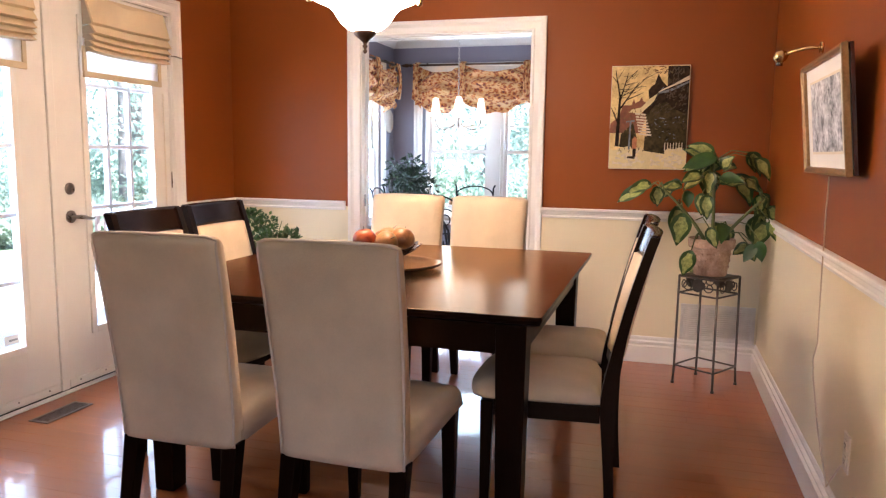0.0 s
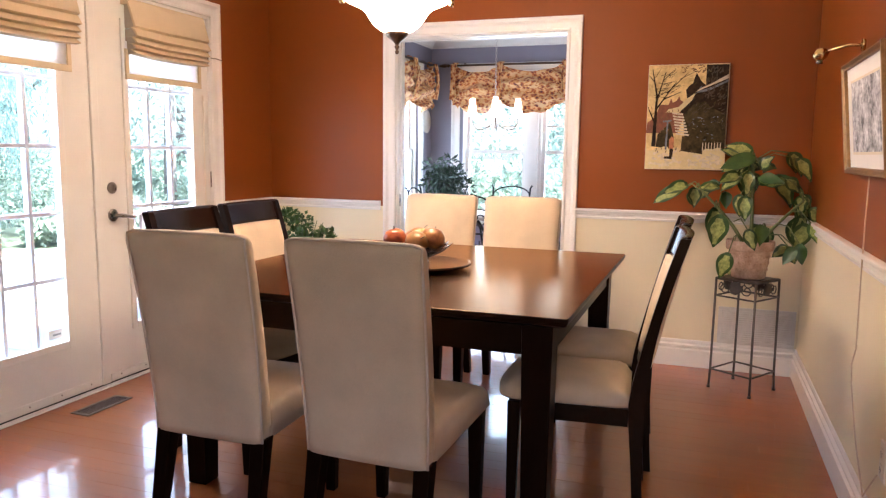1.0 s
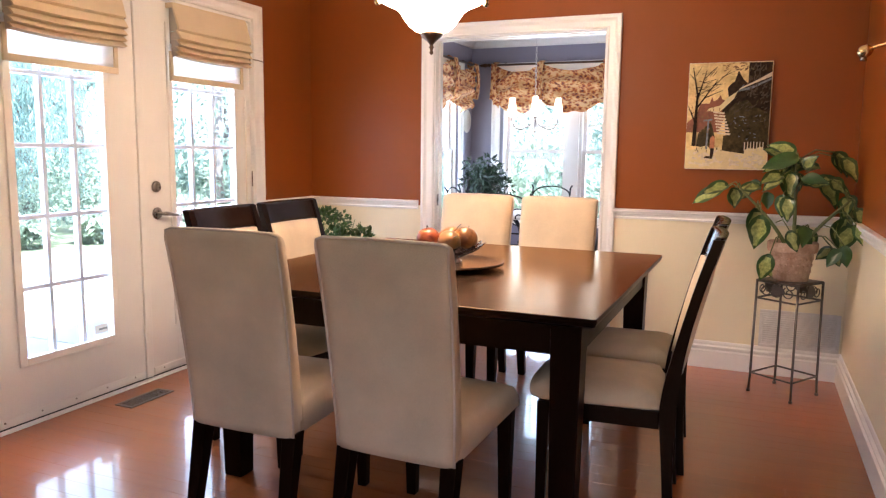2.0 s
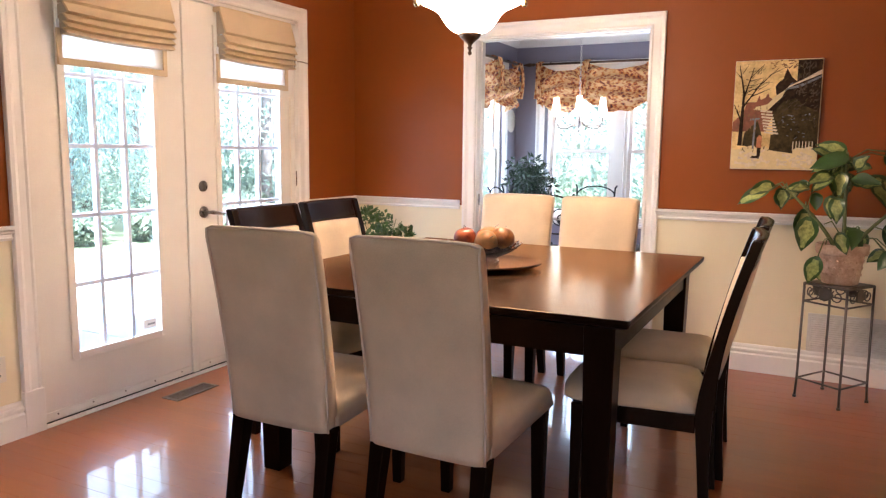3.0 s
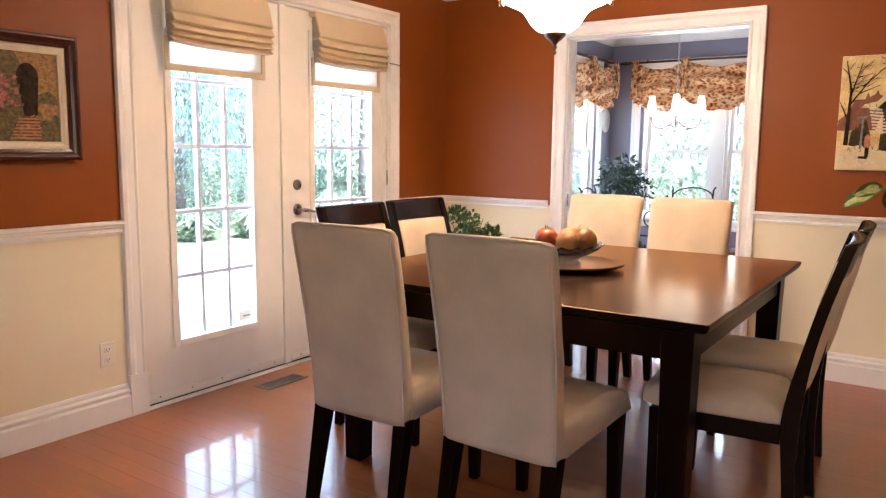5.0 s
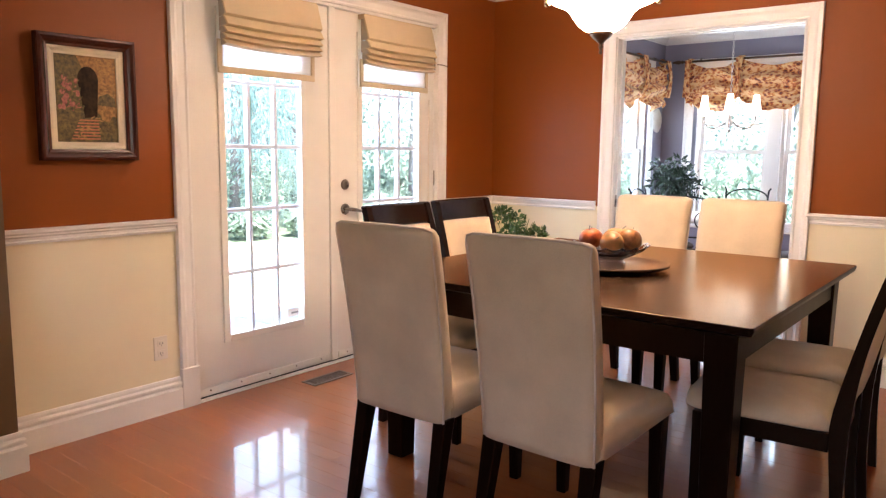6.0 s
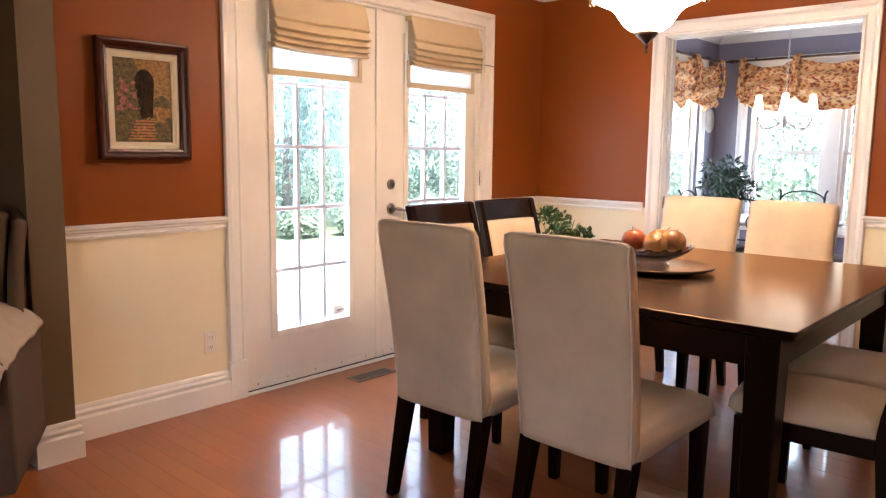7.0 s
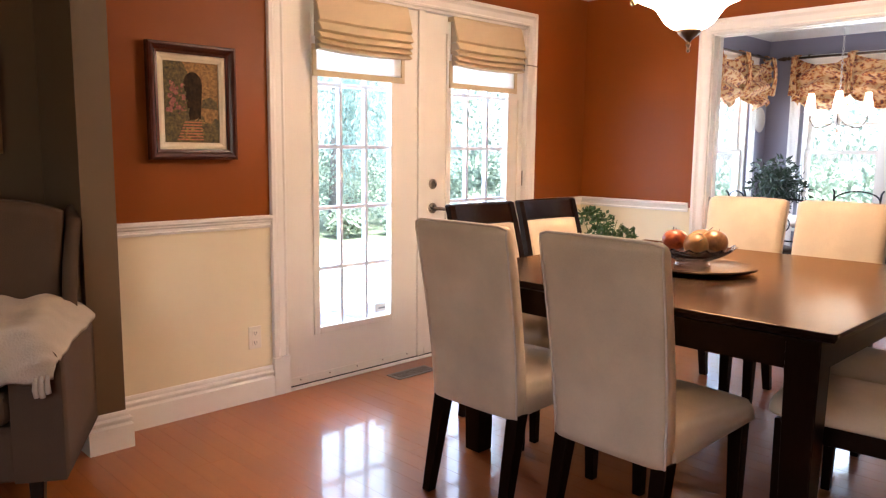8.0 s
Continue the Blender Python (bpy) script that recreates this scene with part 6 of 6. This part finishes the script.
# ---------------------------------------------------------------- outdoors
bm = bmesh.new()
n = 40
vs = {}
for i in range(n + 1):
    for j in range(n + 1):
        x, y = -160 + 320 * i / n, -160 + 320 * j / n
        vs[i, j] = bm.verts.new((x, y, -0.22 + (0.25 * noise.noise(Vector((x * 0.05, y * 0.05, 0))) if max(abs(x), abs(y - 3)) > 24 else 0)))
for i in range(n):
    for j in range(n):
        bm.faces.new((vs[i, j], vs[i + 1, j], vs[i + 1, j + 1], vs[i, j + 1])).smooth = True
single("ground", bm, GRASS, "green lawn reaching into the distance", "ground", kind="structure")
patio = thing("patio", Matrix(), "pale sunlit concrete patio slabs outside the doors", "patio", kind="structure")
slab = mesh_of("slab", boxes((0.004, 0.896, 0.004, 0.896, -0.20, -0.05), bevel=0.006), PATIO)
for i in range(5):
    for j in range(11):
        piece("slab", slab, patio, pose(-6.9 + 0.9 * i, -1.2 + 0.9 * j, 0.0005 * ((i * 7 + j * 3) % 4)))
# rocks along the bed
rr = random.Random(31)
for k in range(46):
    bm = bmesh.new()
    bmesh.ops.create_icosphere(bm, subdivisions=2, radius=1)
    sx, sy, sz = rr.uniform(0.13, 0.30), rr.uniform(0.15, 0.34), rr.uniform(0.08, 0.17)
    o = Vector((k * 3.1, 0, 0))
    for v in bm.verts:
        q = 1 + 0.35 * noise.noise(v.co * 1.3 + o)
        v.co = Vector((v.co.x * sx * q, v.co.y * sy * q, max(-0.5, v.co.z) * sz * q))
    single("garden_rock", bm, ROCK, "grey rounded rock edging the planting bed", "rock", "rocks edging the bed", m=pose(-7.25 + rr.uniform(-0.2, 0.2), -1.6 + k * 0.34 + rr.uniform(-0.08, 0.08), -0.13, 0, 0, rr.uniform(0, 360)))


def blades(bm, c, r, h, n, rng, wide=0.35):
    """A clump of broad arching leaves that spring from one root."""
    c = Vector(c)
    for _ in range(n):
        a = rng.uniform(0, 6.28)
        d = Vector((math.cos(a), math.sin(a), 0))
        ln = r * rng.uniform(0.5, 1.1)
        up = h * rng.uniform(0.5, 1.1)
        side = Vector((-d.y, d.x, 0)) * ln * wide * 0.5
        p0, p1, p2 = c + d * ln * 0.25 + Vector((0, 0, up * 0.55)), c + d * ln * 0.65 + Vector((0, 0, up)), c + d * ln * 1.05 + Vector((0, 0, up * 0.72))
        v = [bm.verts.new(q) for q in (p0, p1 + side, p1 - side, p2)]
        bm.faces.new((v[0], v[1], v[2]))
        bm.faces.new((v[1], v[3], v[2]))


for k in range(26):
    bm = bmesh.new()
    x, y = -8.0 - rr.uniform(0, 2.6), -1.5 + 0.62 * k + rr.uniform(-0.2, 0.2)
    s = rr.uniform(0.7, 1.3)
    blades(bm, (0, 0, 0), 0.48 * s, 0.48 * s, 150, rr, 0.28)
    leaf_cluster(bm, (0, 0, 0.30 * s), (0.42 * s, 0.42 * s, 0.30 * s), 520, 0.08, rr, 0.4, 0.6)
    single("garden_shrub", bm, HOSTA, "leafy pale green garden shrub in the bed", "shrub", "shrubs in the bed", m=pose(x, y, -0.22))


def tree(x, y, h, crown_r, crown_z, seed, leaf, label, n=26, leaves=300, size=0.10, lean=0.0, weeping=False, group="garden trees"):
    rng = random.Random(seed)
    t = thing("garden_tree", pose(x, y, -0.22), label, "tree", group)
    bm = bmesh.new()
    pts = [(lean * s * h + 0.08 * math.sin(3 * s + seed), 0.08 * math.cos(4 * s + seed), h * s) for s in [k / 8 for k in range(9)]]
    tube(bm, pts, [0.11 * (1 - 0.72 * k / 8) * h / 7 for k in range(9)], 10)
    limbs = []
    for k in range(9):
        s = rng.uniform(0.35, 0.95)
        p = Vector((lean * s * h, 0, h * s))
        a = rng.uniform(0, 6.28)
        e = p + Vector((math.cos(a), math.sin(a), rng.uniform(0.1, 0.7))) * crown_r * rng.uniform(0.5, 0.9)
        tube(bm, [p, p.lerp(e, 0.5) + Vector((0, 0, 0.15)), e], [0.05 * h / 7, 0.03 * h / 7, 0.012], 6)
        limbs.append(e)
    part("trunk", bm, BARK, t)
    bm = bmesh.new()
    for k in range(n):
        a, q = rng.uniform(0, 6.28), crown_r * math.sqrt(rng.uniform(0.02, 1))
        z = crown_z + rng.uniform(-1, 1) * crown_r * 0.75
        c = Vector((math.cos(a) * q + lean * h * 0.7, math.sin(a) * q, z))
        if weeping:
            m_ = 10
            drop = rng.uniform(1.2, 3.4)
            for j in range(m_):
                f = j / m_
                leaf_cluster(bm, c + Vector((0.15 * math.sin(j + k), 0.12 * math.cos(2 * j + k), -drop * f)), (0.16, 0.16, 0.26), leaves // m_, size, rng, -1.6, 0.32)
        else:
            leaf_cluster(bm, c, (crown_r * 0.32, crown_r * 0.32, crown_r * 0.24), leaves, size, rng, 0.2, 0.6)
    tagged(part("crown", bm, leaf, t), kind="stuff")
    return t


tree(-9.9, 8.6, 6.5, 2.1, 4.2, 5, WILLOW, "weeping tree with hanging blue-green foliage", 60, 420, 0.085, weeping=True)
tree(-11.2, 11.0, 6.0, 2.0, 4.2, 6, WILLOW, "weeping tree with hanging blue-green foliage", 26, 420, 0.085, weeping=True)
tree(-14.0, 1.0, 8.0, 3.0, 5.0, 7, TREELEAF, "tall leafy green tree behind the garden")
tree(-17.0, 4.0, 8.5, 3.2, 3.6, 17, TREELEAF, "tall leafy green tree behind the garden", 34, 300)
tree(-15.0, 6.5, 8.5, 3.0, 4.4, 8, AUTUMN, "tall tree with thin autumn foliage", 22, 240)
tree(-12.5, 11.0, 9.0, 2.6, 5.2, 9, TREELEAF, "tall leafy green tree behind the garden")
tree(-8.6, 12.0, 8.0, 1.9, 3.0, 10, TREELEAF, "slim tree with a bare grey trunk", 18, 240)
tree(-9.6, 13.5, 9.0, 2.4, 3.6, 11, TREELEAF, "slim tree with a bare grey trunk", 20, 240)
tree(-5.0, 15.5, 9.0, 2.6, 3.9, 12, TREELEAF, "tall leafy green tree behind the garden", 30)
tree(-2.9, 14.5, 7.5, 2.2, 3.4, 13, TREELEAF, "leaning tree outside the breakfast windows", 22, 260, lean=0.22)
tree(0.3, 16.0, 8.5, 2.6, 3.2, 14, TREELEAF, "tall leafy green tree behind the garden", 30)
tree(-4.2, 22.0, 9.5, 3.0, 5.5, 15, AUTUMN, "tall tree with thin autumn foliage", 24, 240)
tree(2.5, 18.0, 9.0, 3.0, 4.0, 16, TREELEAF, "tall leafy green tree behind the garden", 30)
for k in range(24):
    bm = bmesh.new()
    x, y = (-11.5 + rr.uniform(-1, 1), -3 + 1.2 * k) if k < 13 else (-10 + 1.4 * (k - 13), 12.6 + rr.uniform(-0.6, 0.6))
    for q in range(7 if k < 13 else 10):
        leaf_cluster(bm, (rr.uniform(-0.6, 0.6), rr.uniform(-0.6, 0.6), rr.uniform(0.3, 1.2 if k < 13 else 1.3)), (0.55, 0.55, 0.45), 300 if k < 13 else 170, 0.085 if k < 13 else 0.13, rr, 0.3, 0.6)
    single("garden_bush", bm, TREELEAF if k % 3 else HOSTA, "rounded green bush at the garden's edge", "bush", "bushes at the garden's edge", m=pose(x, y, -0.22))
# garden bench, far side of the patio
gb = thing("garden_bench", pose(-8.6, 6.2, -0.22, 0, 0, 100), "weathered wooden garden bench among shrubs", "bench")
for k in range(3):
    part("seat_slat", boxes((-0.6, 0.6, -0.2 + 0.14 * k, -0.08 + 0.14 * k, 0.42, 0.45), bevel=0.004), DECK, gb)
for k in range(3):
    part("back_slat", boxes((-0.6, 0.6, 0.24, 0.265, 0.55 + 0.13 * k, 0.65 + 0.13 * k), bevel=0.004), DECK, gb)
for s in (-1, 1):
    part("bench_leg", boxes((s * 0.5 - 0.04, s * 0.5 + 0.04, -0.2, -0.13, 0, 0.419)), DECK, gb)
    part("bench_leg", boxes((s * 0.5 - 0.04, s * 0.5 + 0.04, 0.266, 0.33, 0, 0.95)), DECK, gb)
# deck rail beyond the second door
dr = thing("deck_rail", pose(-4.9, 6.4, -0.22, 0, 0, 90), "low reddish-brown wooden deck rail outside", "railing")
part("top_rail", boxes((0, 3.4, -0.06, 0.06, 0.80, 0.84), bevel=0.004), DECK, dr)
part("bottom_rail", boxes((0, 3.4, -0.03, 0.03, 0.22, 0.27), bevel=0.004), DECK, dr)
bal = mesh_of("baluster", boxes((-0.02, 0.02, -0.018, 0.018, 0.27, 0.80)), DECK)
for k in range(26):
    piece("baluster", bal, dr, pose(0.08 + k * 0.13, 0, 0))
for x in (0.04, 1.7, 3.36):
    part("post", boxes((x - 0.045, x + 0.045, -0.075 + 0.03, 0.075 - 0.03, 0, 0.80)), DECK, dr)

# daylight in the openings, and a warm fill from the living room
area_lamp("daylight_door", look((WX - 0.085, 3.225, 1.08), (0.5, 3.225, 1.08)), 0.52, 1.6, 2.6, DAY)
area_lamp("daylight_door", look((WX - 0.085, 4.21, 1.08), (0.5, 4.21, 1.08)), 0.54, 1.6, 2.6, DAY)
area_lamp("daylight_breakfast", look((-0.94, NY + 0.2, 1.3), (-0.9, 5, 0.9)), 1.4, 1.45, 10.5, DAY)
area_lamp("daylight_side", look((NX - 0.22, 7.05, 1.3), (0, 7.0, 0.9)), 1.3, 1.45, 8, DAY)
# Warm fill added behind the camera to brighten the chair backs.
area_lamp("fill_living", look(((LW0 + LW1) / 2, SY - 0.05, (LWB + LWT) / 2), (0.0, 2.5, 0.5)), LW1 - LW0, LWT - LWB, 2.0, (1.0, 0.74, 0.51))

# ---------------------------------------------------------------- floor boards
single("subfloor", boxes((LWX - 0.15, EX + 0.12, SY - 0.15, NY + 0.15, -0.10, -0.004)), GAP, "dark joint base under the floor boards", "floor", kind="structure")
floor = thing("floor", Matrix(), "polished maple strip floor with glossy finish", "floor", kind="structure")
PW = 0.083
rng = random.Random(5)
near, far = [], []
y = SY
while y < NY:
    west = LWX if y < 1.7 else WX
    x = west + 0.001 - rng.random() * 0.9
    while x < EX:
        ln = 0.45 + 0.75 * rng.random()
        x0, x1 = max(x, west + 0.001), min(x + ln, EX)
        if x1 - x0 > 0.02:
            (near if (-2.2 < (x0 + x1) / 2 < 1.2 and 1.75 < y < 4.75) else far).append((x0, x1, y))
        x += ln
    y += PW
near.sort(key=lambda q: (q[2] - 2.9) ** 2 + ((q[0] + q[1]) / 2 + 0.9) ** 2)
far += near[300:]
near = near[:300]
LENGTHS = {}


def board(bm, x0, x1, y0):
    g, b = 0.0001, 0.0005
    v = [bm.verts.new(p) for p in ((x0 + g, y0 + g, -0.0035), (x1 - g, y0 + g, -0.0035), (x1 - g, y0 + PW - g, -0.0035), (x0 + g, y0 + PW - g, -0.0035),
                                   (x0 + g, y0 + g, -b), (x1 - g, y0 + g, -b), (x1 - g, y0 + PW - g, -b), (x0 + g, y0 + PW - g, -b),
                                   (x0 + g + b, y0 + g + b, 0), (x1 - g - b, y0 + g + b, 0), (x1 - g - b, y0 + PW - g - b, 0), (x0 + g + b, y0 + PW - g - b, 0))]
    for a in (0, 4):
        for k in range(4):
            j = (k + 1) % 4
            bm.faces.new((v[a + k], v[a + j], v[a + 4 + j], v[a + 4 + k]))
    bm.faces.new(v[8:12])


for x0, x1, y0 in near:
    ln = round(x1 - x0, 2)
    if ln not in LENGTHS:
        bm = bmesh.new()
        board(bm, 0, ln, 0)
        LENGTHS[ln] = mesh_of("floor_board", bm, PLANK)
    ob = piece("floor_board", LENGTHS[ln], floor, Matrix.Translation((x0, y0, 0)) @ pose(0, 0, 0, rng.uniform(-0.09, 0.09), rng.uniform(-0.02, 0.02), 0) @ Matrix.Diagonal(((x1 - x0) / ln, 1, 1, 1)))
bm = bmesh.new()
for x0, x1, y0 in far:
    board(bm, x0, x1, y0)
ob = part("floor_boards_joined", bm, PLANKFAR, floor)
tagged(ob, kind="stuff")
